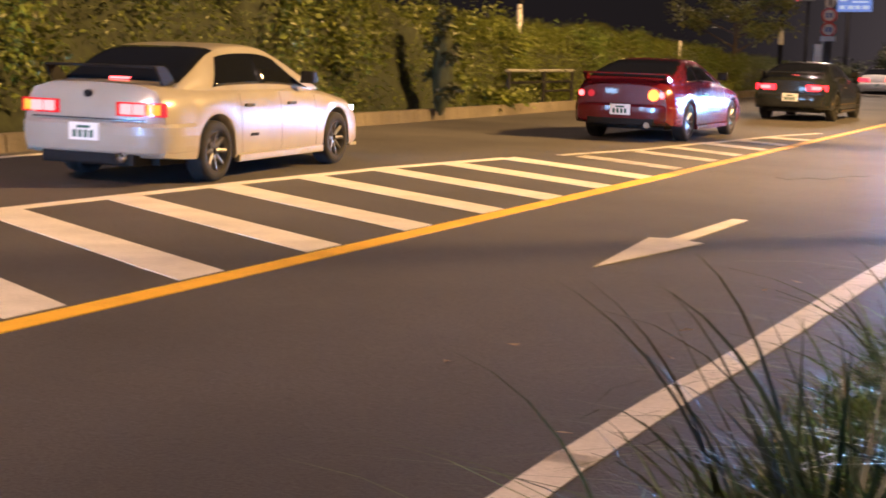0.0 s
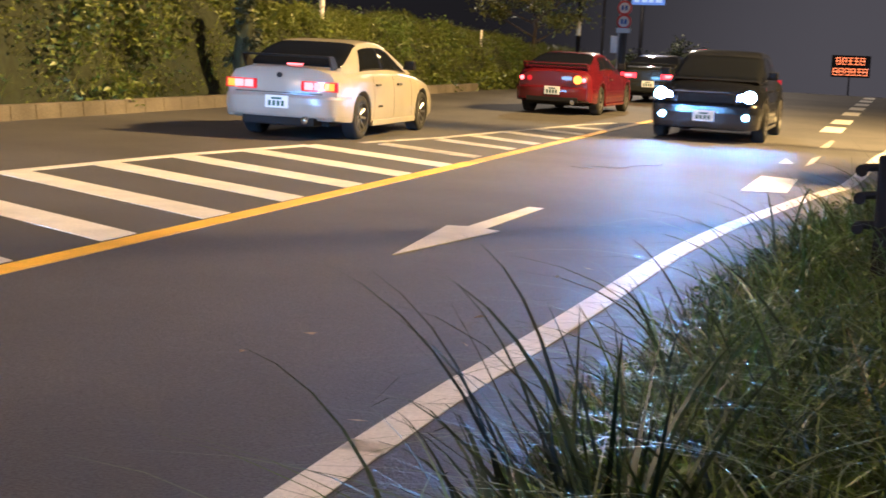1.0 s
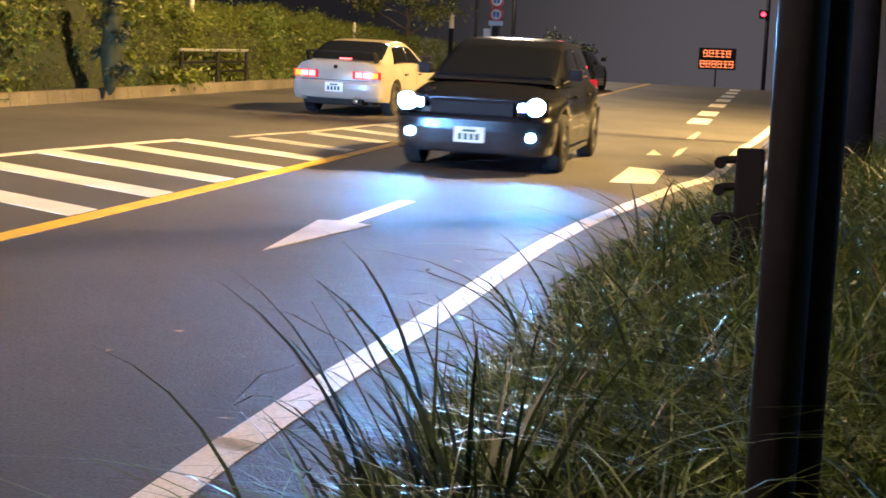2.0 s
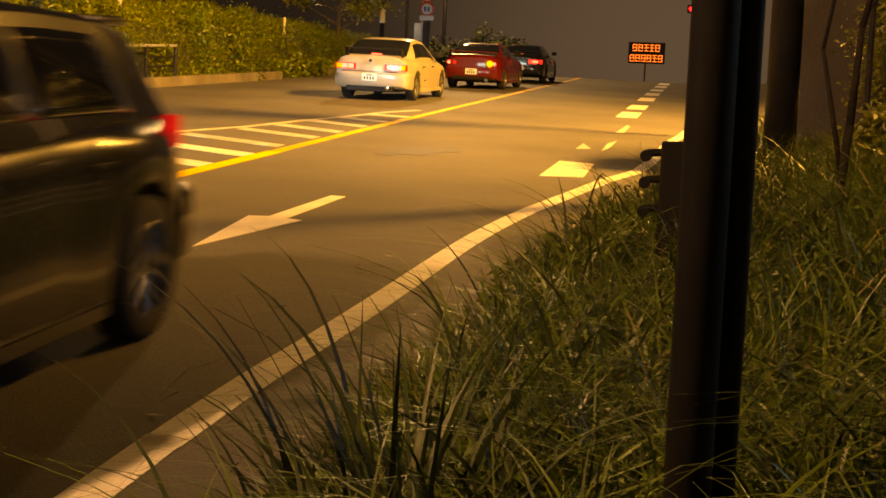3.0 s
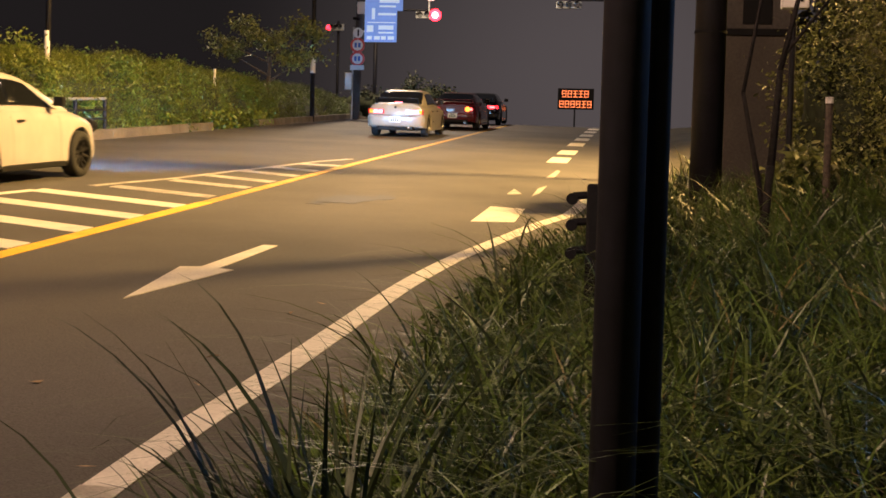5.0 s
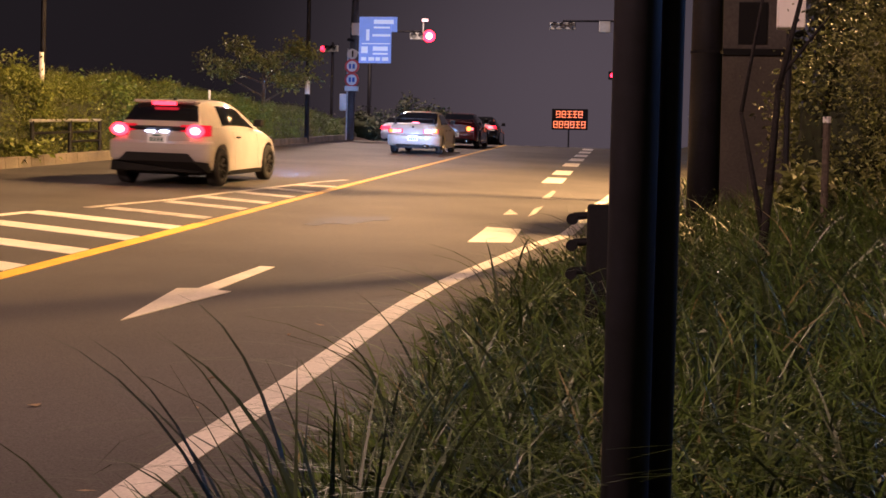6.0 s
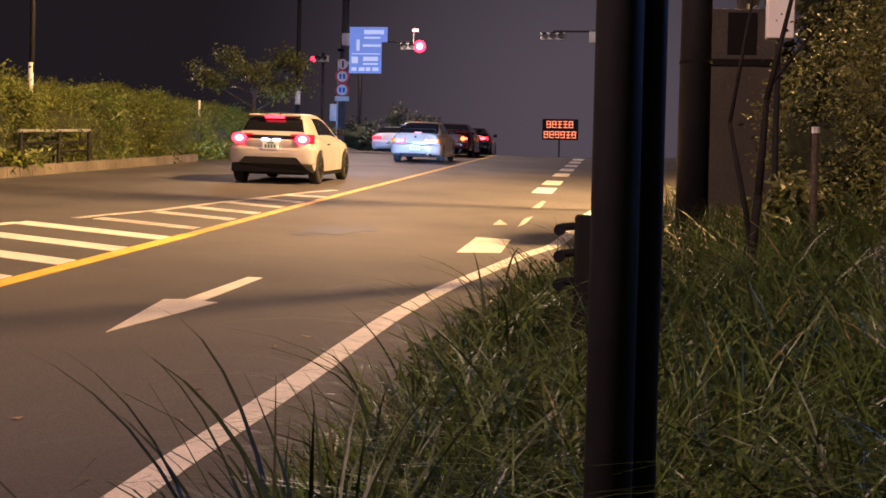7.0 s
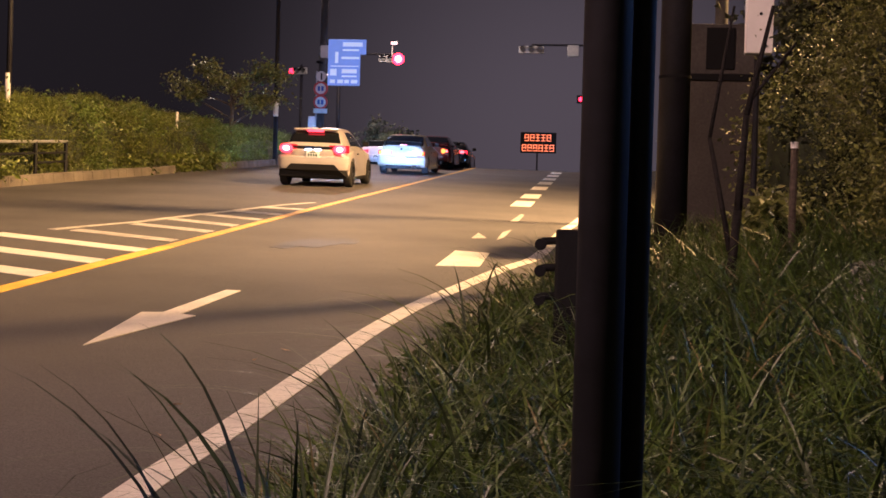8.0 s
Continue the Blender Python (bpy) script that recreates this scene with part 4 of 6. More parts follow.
def dark_hatch():
    s = dark_hatch_shape()
    p = paint("black_hatch_paint", (0.012, 0.013, 0.016), 0.2)
    root, wheels = car("black_hatchback", "black five-door hatchback with cold white headlamps on", s, p, RIM)
    part("front_bumper", rounded_bumper(0.865, -3.46, 0.22, 0.63, 0.24, 0.50), p, root, "black front bumper", bevel=0.04).matrix_basis = pose(0, 0, 0, 0, 0, 180)
    part("grille", boxes((-0.46, 3.36, 0.62, 0.46, 3.43, 0.78)), TRIM, root, "black grille", bevel=0.02)
    part("hood_lip", rounded_bumper(0.80, -3.40, 0.74, 0.82, 0.24, 0.42), p, root, "black front edge of the hood").matrix_basis = pose(0, 0, 0, 0, 0, 180)
    for side in (-1, 1):
        part("lamp_housing", rounded_lamp(side * 0.44, side * 0.80, 3.30, 0.62, 0.82, 0.05, 0.02, -0.12), GLASS, root, "dark lamp housing")
        beam_lamp(root, side * 0.70, 3.39, 0.745, 0.088, HEAD_BLUE, "dazzling cold white headlamp")
        far_beam(root, side * 0.565, 3.43, 0.735, 0.042, FAR_BLUE)
        bm = bmesh.new()
        disc(bm, side * 0.66, 3.455, 0.42, 0.052, 0.012, 18)
        part("fog_lamp", bm, FOG_BLUE, root, "round cold white fog lamp")
        part("tail_light", rounded_lamp(side * 0.50, side * 0.83, -0.645, 0.84, 0.98, 0.05, 0, 0.16), TAIL_DIM, root, "red tail lamp")
        part("tail_bulb", rounded_lamp(side * 0.66, side * 0.80, -0.64, 0.87, 0.92, 0.012, 0, 0.08), TAIL, root, "glowing red lamp")
    plate_on(root, 3.49, 0.42, 1)
    plate_on(root, -0.66, 0.72, -1)
    part("roof_spoiler", boxes((-0.56, -0.50, 1.39, 0.56, -0.20, 1.435)), p, root, "roof spoiler", bevel=0.02)
    part("rear_bumper", rounded_bumper(0.885, -0.67, 0.30, 0.66, 0.20, 0.29), p, root, "black rear bumper", bevel=0.04)
    part("brake_light", boxes((-0.12, -0.52, 1.40, 0.12, -0.495, 1.42)), TAIL, root, "high brake lamp")
    return root, wheels


def waiting_car():
    s = sedan_shape()
    p = paint("silver_white_paint", (0.62, 0.63, 0.64))
    root, wheels = car("silver_sedan", "pale silver sedan waiting at the crest with tail lamps lit", s, p, RIM)
    for side in (-1, 1):
        part("tail_light", rounded_lamp(side * 0.36, side * 0.80, -0.945, 0.66, 0.80, 0.05, 0, 0.07), TAIL, root, "glowing red tail lamp")
    part("rear_bumper", rounded_bumper(0.848, -0.99, 0.32, 0.60, 0.22, 0.58), p, root, "silver rear bumper", bevel=0.03)
    plate_on(root, -1.0, 0.50, -1)
    return root, wheels


# ---------------------------------------------------------------- vegetation
def leaf(verts, faces, c, size, rng, droop=0.0):
    """A pointed leaf, folded along its midrib."""
    a, b = rng.random() * 6.283, rng.uniform(-0.9, 0.9)
    d = Vector((math.cos(a) * math.cos(b), math.sin(a) * math.cos(b), math.sin(b) - droop)).normalized()
    s = d.cross(Vector((rng.uniform(-1, 1), rng.uniform(-1, 1), rng.uniform(0.2, 1)))).normalized()
    n = s.cross(d)
    c = Vector(c)
    k = len(verts)
    w = size * rng.uniform(0.20, 0.32)
    verts.extend((c[:], (c + d * size * 0.45 + s * w + n * w * 0.4)[:], (c + d * size)[:], (c + d * size * 0.45 - s * w + n * w * 0.4)[:]))
    faces.append((k, k + 1, k + 2))
    faces.append((k, k + 2, k + 3))


def bank_top(y):
    """Height of the overgrown bank over the kerb, along the road."""
    return curve_at([(-20, 3.2), (10, 3.2), (16, 3.0), (20, 2.55), (24, 2.3), (27, 1.95), (32, 1.95), (36, 1.85), (46, 1.75), (50, 1.35), (55, 1.1), (70, 1.0)], y)


def overgrown_bank():
    """Grass and shrub growth behind the far kerb: a lumpy core dark as the shade within, then leaves and blades over
    it.
    """
    rng = random.Random(11)
    verts, faces = [], []
    ys = [-14 + 0.45 * i for i in range(190)]
    prof = [(0.0, 0.0), (0.12, 0.35), (0.35, 0.70), (0.8, 0.92), (1.5, 1.0), (3.0, 0.95), (5.0, 0.7), (7.5, 0.1)]
    for y in ys:
        h = bank_top(y) * 0.84
        for u, v in prof:
            x = -12.45 - u
            k = 1 + 0.28 * noise.noise((y * 0.55, u * 0.9, 1.7)) + 0.14 * noise.noise((y * 1.7, u * 2, 4.2))
            verts.append((x - 0.3 * noise.noise((y * 0.8, v * 3, 0.5)), y, ground(x, y) + 0.1 + h * v * k))
    n = len(prof)
    for j in range(len(ys) - 1):
        for i in range(n - 1):
            k = j * n + i
            faces.append((k, k + n, k + n + 1, k + 1))
    tagged(from_lists("bank_core", verts, faces, LEAF_SHADE, label="dark core of the bank, coloured as the shade between leaves", smooth=True, kind="stuff"), category="undergrowth")
    lv, lf, gv, gf = [], [], [], []
    for _ in range(105000):
        y = -6 + 66 * rng.random() ** 0.85
        h = bank_top(y)
        u = rng.random() ** 1.6 * 3.4
        v = curve_at(prof, u)
        x = -12.40 - u
        k = 1 + 0.28 * noise.noise((y * 0.55, u * 0.9, 1.7)) + 0.14 * noise.noise((y * 1.7, u * 2, 4.2))
        zz = h * 0.86 * v * k
        if u < 0.5:
            zz = h * 0.80 * rng.random() * k
            x = -12.36 - 0.30 * (zz / h) - 0.1 * rng.random()
        c = (x + rng.uniform(-0.10, 0.10), y + rng.uniform(-0.2, 0.2), ground(x, y) + 0.1 + zz + rng.uniform(-0.04, 0.16))
        if noise.noise((c[0] * 1.1, c[1] * 1.1, c[2] * 1.6)) < -0.22:
            continue
        leaf(lv, lf, c, rng.uniform(0.045, 0.095), rng, 0.25)
    for _ in range(42000):
        y = 8 + 50 * rng.random()
        h = bank_top(y)
        u = rng.random() * 2.6
        x = -12.42 - u
        v = curve_at(prof, u)
        k = 1 + 0.28 * noise.noise((y * 0.55, u * 0.9, 1.7)) + 0.14 * noise.noise((y * 1.7, u * 2, 4.2))
        if u < 0.5:
            v *= rng.random()
        if noise.noise((y * 0.35, u, 9.1)) < -0.25 and y < 27:
            continue
        blade(gv, gf, (x, y, ground(x, y) + 0.1 + h * 0.78 * v * k), rng.random() * 6.283, rng.uniform(0.22, 0.6), rng.uniform(0.012, 0.024), rng.uniform(0.3, 1.3), rng, 3)
    tagged(from_lists("bank_leaves", lv, lf, LEAF, label="yellow-green leaves of the overgrown bank under lamp light", kind="stuff"), category="undergrowth")
    tagged(from_lists("bank_grass", gv, gf, LEAF, label="long grass blades over the far bank", kind="stuff"), category="grass")
    # tufts that creep over the kerb
    tv, tf = [], []
    for y0 in (19.4, 26.3, 26.9, 36.4, 38.9, 39.7, 40.5, 41.4, 42.3, 43.2, 44.5):
        for _ in range(160):
            x, y = -11.98 + rng.uniform(-0.45, 0.12), y0 + rng.gauss(0, 0.35)
            leaf(tv, tf, (x, y, ground(x, y) + rng.uniform(0.02, 0.55)), rng.uniform(0.08, 0.2), rng, 0.2)
    tagged(from_lists("kerb_weeds", tv, tf, LEAF, label="weeds hanging over the concrete kerb", kind="stuff"), category="weeds")


overgrown_bank()


def leafy(name, place, radii, count, size, mat, label, seed, category="bush", core=LEAF_SHADE, trunk=None):
    """A bush: an uneven core dark as the shade within, and a crown of loose leaf clumps."""
    rng = random.Random(seed)
    root = tagged(empty(name, pose(*place)), label=label, category=category)
    bm = bmesh.new()
    bmesh.ops.create_icosphere(bm, subdivisions=3, radius=1)
    for v in bm.verts:
        k = 0.80 + 0.20 * noise.noise(v.co * 2.1 + Vector((seed, 0, 0)))
        v.co = Vector((v.co.x * radii[0] * k, v.co.y * radii[1] * k, radii[2] * (0.92 + v.co.z * k)))
    part("core", bm, core, root, "dark core coloured as the shade inside", smooth=True)
    lv, lf = [], []
    clumps = []
    for _ in range(max(12, count // 130)):
        d = Vector((rng.gauss(0, 1), rng.gauss(0, 1), rng.gauss(0.15, 1))).normalized()
        clumps.append(Vector((d.x * radii[0], d.y * radii[1], radii[2] * (0.95 + d.z * 0.98))) * rng.uniform(0.78, 1.08))
    for _ in range(count):
        c = rng.choice(clumps)
        s = min(radii) * 0.24
        p = c + Vector((rng.gauss(0, s), rng.gauss(0, s), rng.gauss(0, s * 0.8)))
        leaf(lv, lf, p, size * rng.uniform(0.6, 1.3), rng, 0.3)
    crown = from_lists("crown", lv, lf, mat, parent=root, label="loose leaves")
    if trunk:
        part("trunk", tubes(((0, 0, -0.1), (0.05, 0.02, radii[2] * 1.2), trunk, trunk * 0.5), seg=8), BARK, root, "thin trunk")
    return root


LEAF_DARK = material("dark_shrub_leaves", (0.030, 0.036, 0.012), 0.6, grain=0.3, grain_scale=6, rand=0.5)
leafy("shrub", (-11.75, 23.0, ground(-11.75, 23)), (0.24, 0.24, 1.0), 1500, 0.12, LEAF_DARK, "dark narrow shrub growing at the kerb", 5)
leafy("shrub", (-12.9, 30.4, ground(-12.9, 30.4)), (0.5, 0.5, 0.62), 900, 0.13, LEAF, "green shrub beside the low rail", 6)
for i, (x, y, r, h) in enumerate(((-13.6, 15.5, 1.0, 1.75), (-13.4, 18.4, 1.1, 1.55), (-13.5, 21.2, 1.15, 1.35), (-13.6, 25.4, 1.0, 1.22), (-13.3, 12.6, 1.0, 1.8))):
    leafy("roadside_bush", (x, y, ground(x, y)), (r, r * 1.1, h), 7000, 0.12, LEAF, "yellow-green roadside bush lit by the street lamp", 20 + i)


def small_tree(place, seed):
    rng = random.Random(seed)
    root = tagged(empty("tree", pose(*place)), label="slender tree with sparse spreading crown behind the bank", category="tree")
    bm = bmesh.new()
    tube(bm, (0, 0, 0), (0.1, 0, 1.6), 0.10, 0.07, 8)
    tips = []
    for i in range(9):
        a = i * 2.399
        z = 1.3 + 0.16 * i
        e = Vector((math.cos(a) * rng.uniform(1.0, 2.3), math.sin(a) * rng.uniform(0.5, 1.0), z + rng.uniform(0.5, 1.0)))
        tube(bm, (0.1, 0, z), e, 0.04, 0.012, 6)
        for j in range(4):
            e2 = e + Vector((rng.uniform(-0.6, 0.6), rng.uniform(-0.5, 0.5), rng.uniform(-0.2, 0.4)))
            tube(bm, e * 0.8 + Vector((0.02, 0, z * 0.2)), e2, 0.014, 0.006, 5)
            tips.append(e2)
        tips.append(e)
    tube(bm, (0.1, 0, 1.6), (0.2, 0.1, 2.9), 0.07, 0.02, 8)
    part("trunk", bm, BARK, root, "bark-covered trunk and limbs")
    lv, lf = [], []
    for _ in range(3600):
        c = rng.choice(tips)
        leaf(lv, lf, c + Vector((rng.gauss(0, 0.22), rng.gauss(0, 0.22), rng.gauss(0, 0.13))), rng.uniform(0.09, 0.18), rng, 0.3)
    from_lists("crown", lv, lf, TREE_LEAF, parent=root, label="sparse leaf clumps")


for i, (x, y, r, h) in enumerate(((-13.3, 28.2, 0.8, 1.05), (-13.5, 33.2, 1.1, 1.0), (-13.2, 35.6, 0.9, 0.85), (-13.6, 38.2, 1.1, 0.98), (-13.2, 40.6, 0.8, 0.75), (-13.5, 43.6, 1.0, 0.9), (-13.3, 46.6, 0.8, 0.72))):
    leafy("bank_shrub", (x, y, ground(x, y)), (r, r * 1.15, h), 5200, 0.10, LEAF_GREEN if i % 2 else LEAF, "rounded green shrub among the long grass of the bank", 60 + i)
small_tree((-13.0, 48.0, ground(-13.0, 48) + 0.2), 4)
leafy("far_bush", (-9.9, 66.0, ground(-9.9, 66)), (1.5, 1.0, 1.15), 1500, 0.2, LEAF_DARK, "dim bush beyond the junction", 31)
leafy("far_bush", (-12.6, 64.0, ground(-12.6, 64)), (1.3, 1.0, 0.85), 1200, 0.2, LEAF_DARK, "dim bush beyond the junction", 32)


# long reeds close to the camera
def arching_blade(verts, faces, base, lean, length, width, tilt, droop, rng, segs=10):
    """A long blade that leaves the ground at tilt and bends over by droop, in radians from upright."""
    dx, dy = math.cos(lean), math.sin(lean)
    turn = lean + math.pi / 2 + rng.gauss(0, 0.5)
    tx, ty = math.cos(turn), math.sin(turn)
    x, y, z = base
    k = len(verts)
    for i in range(segs + 1):
        t = i / segs
        w = width * (0.55 + 0.45 * min(1, 5 * t)) * (1 - t ** 2.2) / 2 + 0.0005
        verts.append((x - tx * w, y - ty * w, z))
        verts.append((x + tx * w, y + ty * w, z + 0.15 * w))
        a = tilt + (droop - tilt) * t ** 1.7
        step = length / segs
        x, y, z = x + dx * math.sin(a) * step, y + dy * math.sin(a) * step, z + math.cos(a) * step
    for i in range(segs):
        a = k + 2 * i
        faces.append((a, a + 1, a + 3, a + 2))


def reed_tuft(x, y, n, height, seed, spread=0.10, lean=None, droop=1.7):
    rng = random.Random(seed)
    root = tagged(empty("reed_tuft", pose(x, y, verge_z(x, y))), label="tuft of long dark green reed blades", category="grass tuft", group="reed tufts on the verge")
    for _ in range(n):
        verts, faces = [], []
        a = rng.random() * 6.283 if lean is None else lean + rng.gauss(0, 0.7)
        h = height * rng.uniform(0.55, 1.0)
        arching_blade(verts, faces, (rng.gauss(0, spread), rng.gauss(0, spread), -0.03), a, h, rng.uniform(0.010, 0.022), abs(rng.gauss(0.28, 0.16)), droop * rng.uniform(0.5, 1.2), rng)
        from_lists("blade", verts, faces, REED, parent=root)


reed_tuft(-0.55, 2.75, 46, 0.88, 1, 0.05, None, 1.0)
reed_tuft(-0.56, 2.80, 20, 1.22, 31, 0.05, 3.2, 2.3)
reed_tuft(-0.80, 2.85, 16, 1.0, 21, 0.07, 3.1, 2.3)
reed_tuft(-0.84, 3.15, 11, 0.88, 22, 0.08, 2.7, 2.2)
reed_tuft(-0.62, 2.45, 18, 0.92, 23, 0.08, 3.4, 1.9)
reed_tuft(-0.40, 2.55, 24, 0.70, 24, 0.10)
reed_tuft(-0.32, 2.95, 22, 0.78, 3, 0.08, 2.6, 1.5)
reed_tuft(-0.66, 3.25, 16, 0.90, 4, 0.10, 2.4, 1.9)
reed_tuft(-0.42, 3.3, 9, 0.90, 33, 0.05, 0.4, 1.7)
reed_tuft(-0.30, 3.7, 24, 0.8, 5, 0.12)
reed_tuft(-0.55, 4.6, 16, 0.8, 6, 0.12)
reed_tuft(-0.12, 5.2, 22, 0.85, 7, 0.14)
reed_tuft(-0.42, 6.6, 18, 0.80, 8, 0.14)
reed_tuft(-0.20, 8.2, 24, 0.85, 9, 0.16)
reed_tuft(-0.45, 9.6, 20, 0.80, 10, 0.16)
reed_tuft(-0.1, 11.6, 24, 0.9, 11, 0.18)
reed_tuft(0.55, 3.2, 26, 0.75, 12, 0.12)
reed_tuft(0.85, 2.7, 26, 0.80, 13, 0.14)
reed_tuft(0.42, 4.6, 22, 0.70, 14, 0.14)
reed_tuft(0.75, 6.0, 24, 0.8, 15, 0.16)
reed_tuft(1.15, 4.4, 26, 0.8, 16, 0.16)
reed_tuft(-0.62, 5.6, 9, 0.75, 17, 0.10, 3.0, 1.6)
reed_tuft(-0.50, 7.4, 9, 0.75, 18, 0.10, 2.9, 1.5)
reed_tuft(-0.55, 8.9, 8, 0.70, 19, 0.10, 3.0, 1.6)


def road_litter():
    """Dead leaves and oil stains on the asphalt."""
    rng = random.Random(14)
    dead = material("dead_leaf", (0.34, 0.25, 0.15), 0.8, grain=0.3, grain_scale=40)
    for x, y in ((-1.93, 6.05), (-2.75, 5.4), (-1.85, 8.5), (-2.0, 8.1), (-2.6, 5.9), (-2.0, 6.7), (-1.9, 4.6)):
        v, f = [], []
        leaf(v, f, (0, 0, 0.012), 0.09, rng, 0.3)
        v = [(a, b, abs(c) * 0.4) for a, b, c in v]
        ob = from_lists("fallen_leaf", v, f, dead)
        ob.matrix_world = on_road(x, y, rng.uniform(0, 360), 0.004)
        tagged(ob, label="dry fallen leaf on the asphalt", category="leaf", group="fallen leaves on the road")
    oil = material("oil_stain", (0.040, 0.037, 0.035), 0.6, grain=0.3, grain_scale=60, bump=0.3)
    for k, (x, y, w, d) in enumerate(((-3.40, 16.6, 0.34, 0.62), (-3.05, 17.1, 0.16, 0.36), (-3.62, 16.0, 0.14, 0.25))):
        pts = []
        for i in range(22):
            a = 2 * math.pi * i / 22
            r = 1 + 0.45 * noise.noise((math.cos(a) * 1.6 + k * 3, math.sin(a) * 1.6, 0.7))
            pts.append((x + w * r * math.cos(a), y + d * r * math.sin(a)))
        painted("oil_stain", pts, oil, "dark oil stain on the asphalt", 0.003)


road_litter()


def ground_weeds():
    rng = random.Random(8)
    v, f = [], []
    for _ in range(26000):
        y = 2.0 + 14 * rng.random() ** 1.5
        x = right_edge(y) + 0.15 + (0.5 + 0.5 * y) * rng.random()
        if noise.noise((x * 1.3, y * 1.3, 5.5)) < -0.1:
            continue
        leaf(v, f, (x, y, verge_z(x, y) + rng.uniform(0.03, 0.30)), rng.uniform(0.035, 0.075), rng, 0.2)
    tagged(from_lists("verge_weeds", v, f, GRASS, label="small broad-leaved weeds in the verge grass", kind="stuff"), category="weeds")


ground_weeds()


# ---------------------------------------------------------------- right-hand growth and poles
def second_pole():
    x, y = 0.82, 14.0
    root = tagged(empty("utility_pole", pose(x, y, verge_z(x, y))), label="thick dark utility pole standing in the verge", category="pole")
    part("shaft", tubes(((0, 0, -0.3), (0, 0, 9.0), 0.165, 0.13), seg=28), POLE_DARK, root, smooth=True)
    part("band", tubes(((0, 0, 1.9), (0, 0, 1.93), 0.164), seg=28), BLACK, root, "dark strap")


second_pole()


def shadow_pole():
    # pole and drum are added here to cast the far lane's shadow band
    x, y = 2.05, 22.75
    root = tagged(empty("utility_pole", pose(x, y, verge_z(x, y))), label="concrete pole added to cast the shadow band on the road", category="pole")
    part("shaft", tubes(((0, 0, -0.3), (0, 0, 10.5), 0.11, 0.09), seg=20), POLE_CONC, root, smooth=True)
    part("crossarm", boxes((-0.1, -0.8, 9.6, 0.0, 0.8, 9.7)), STEEL, root)
    part("shadow_drum", tubes(((0.0, -0.20, 6.0), (0.0, -0.20, 7.3), 0.36), seg=20), POLE_CONC, root, "grey drum added to widen the shadow", smooth=False)


shadow_pole()


def pole_box():
    """A white equipment box on a post of its own."""
    x, y = 1.55, 13.2
    z = verge_z(x, y)
    root = tagged(empty("equipment_box", pose(x, y, z)), label="white equipment box on a thin post in the bushes", category="box")
    part("post", tubes(((0.0, 0.1, -0.2), (0.0, 0.1, 3.2), 0.03), seg=10), POLE_DARK, root)
    b = part("case", boxes((-0.13, -0.08, 1.98, 0.12, 0.08, 3.1)), SIGN_WHITE, root, "white weathered case", bevel=0.012)
    part("screw", tubes(((0.05, -0.10, 2.05), (0.05, -0.08, 2.05), 0.014), seg=8), BLACK, b)
    part("screw", tubes(((-0.0, -0.10, 2.35), (-0.0, -0.08, 2.35), 0.014), seg=8), BLACK, b)


pole_box()


def back_wall():
    """Part of a pale brown hut between the poles."""
    x, y = 1.45, 17.5
    z = verge_z(x, y)
    root = tagged(empty("roadside_hut", pose(x, y, z)), label="dim brown hut wall behind the bare sapling", category="hut")
    wall = material("hut_wall", (0.055, 0.048, 0.040), 0.85, grain=0.2, grain_scale=30, bump=0.3, stain=0.25, stain_scale=1.4)
    part("wall", boxes((-0.45, 0, -0.3, 0.62, 1.2, 2.05)), wall, root, bevel=0.01)
    part("upper_panel", boxes((-0.45, -0.02, 2.12, 0.62, 1.2, 2.75)), material("hut_panel", (0.045, 0.040, 0.036), 0.8, grain=0.2, grain_scale=30, stain=0.2), root, bevel=0.01)
    part("ledge", boxes((-0.48, -0.05, 2.04, 0.65, 1.2, 2.12)), BLACK, root)
    part("shutter", boxes((-0.05, -0.05, 2.18, 0.30, -0.022, 2.70)), BLACK, root, "dark shutter")


back_wall()


def bare_sapling():
    x, y = 0.95, 9.5
    root = tagged(empty("sapling", pose(x, y, verge_z(x, y))), label="thin dark leafless sapling with forked branches", category="sapling")
    bm = bmesh.new()
    tube(bm, (0, 0, -0.05), (0.06, 0, 0.7), 0.036, 0.029, 8)
    tube(bm, (0.06, 0, 0.7), (0.10, 0.02, 1.35), 0.029, 0.022, 8)
    tube(bm, (0.10, 0.02, 1.35), (0.26, 0.02, 2.1), 0.022, 0.013, 8)
    tube(bm, (0.12, 0.02, 1.45), (0.42, 0.02, 1.85), 0.016, 0.009, 6)
    tube(bm, (0.03, 0, 0.35), (-0.14, 0.05, 1.2), 0.022, 0.016, 6)
    tube(bm, (-0.14, 0.05, 1.2), (0.0, 0.05, 2.1), 0.016, 0.010, 6)
    part("trunk", bm, material("dark_bark", (0.016, 0.014, 0.013), 0.9, grain=0.4, grain_scale=30, bump=0.8, spec=0.2), root, smooth=True)


bare_sapling()


def short_stake():
    x, y = 1.62, 11.2
    root = tagged(empty("marker_stake", pose(x, y, verge_z(x, y))), label="short dark stake with a pale cap", category="stake")
    part("stake", tubes(((0, 0, -0.1), (0.0, 0, 1.05), 0.03), seg=10), BARK, root)
    part("cap", tubes(((0, 0, 1.05), (0, 0, 1.10), 0.032), seg=10), SIGN_WHITE, root, "pale cap")


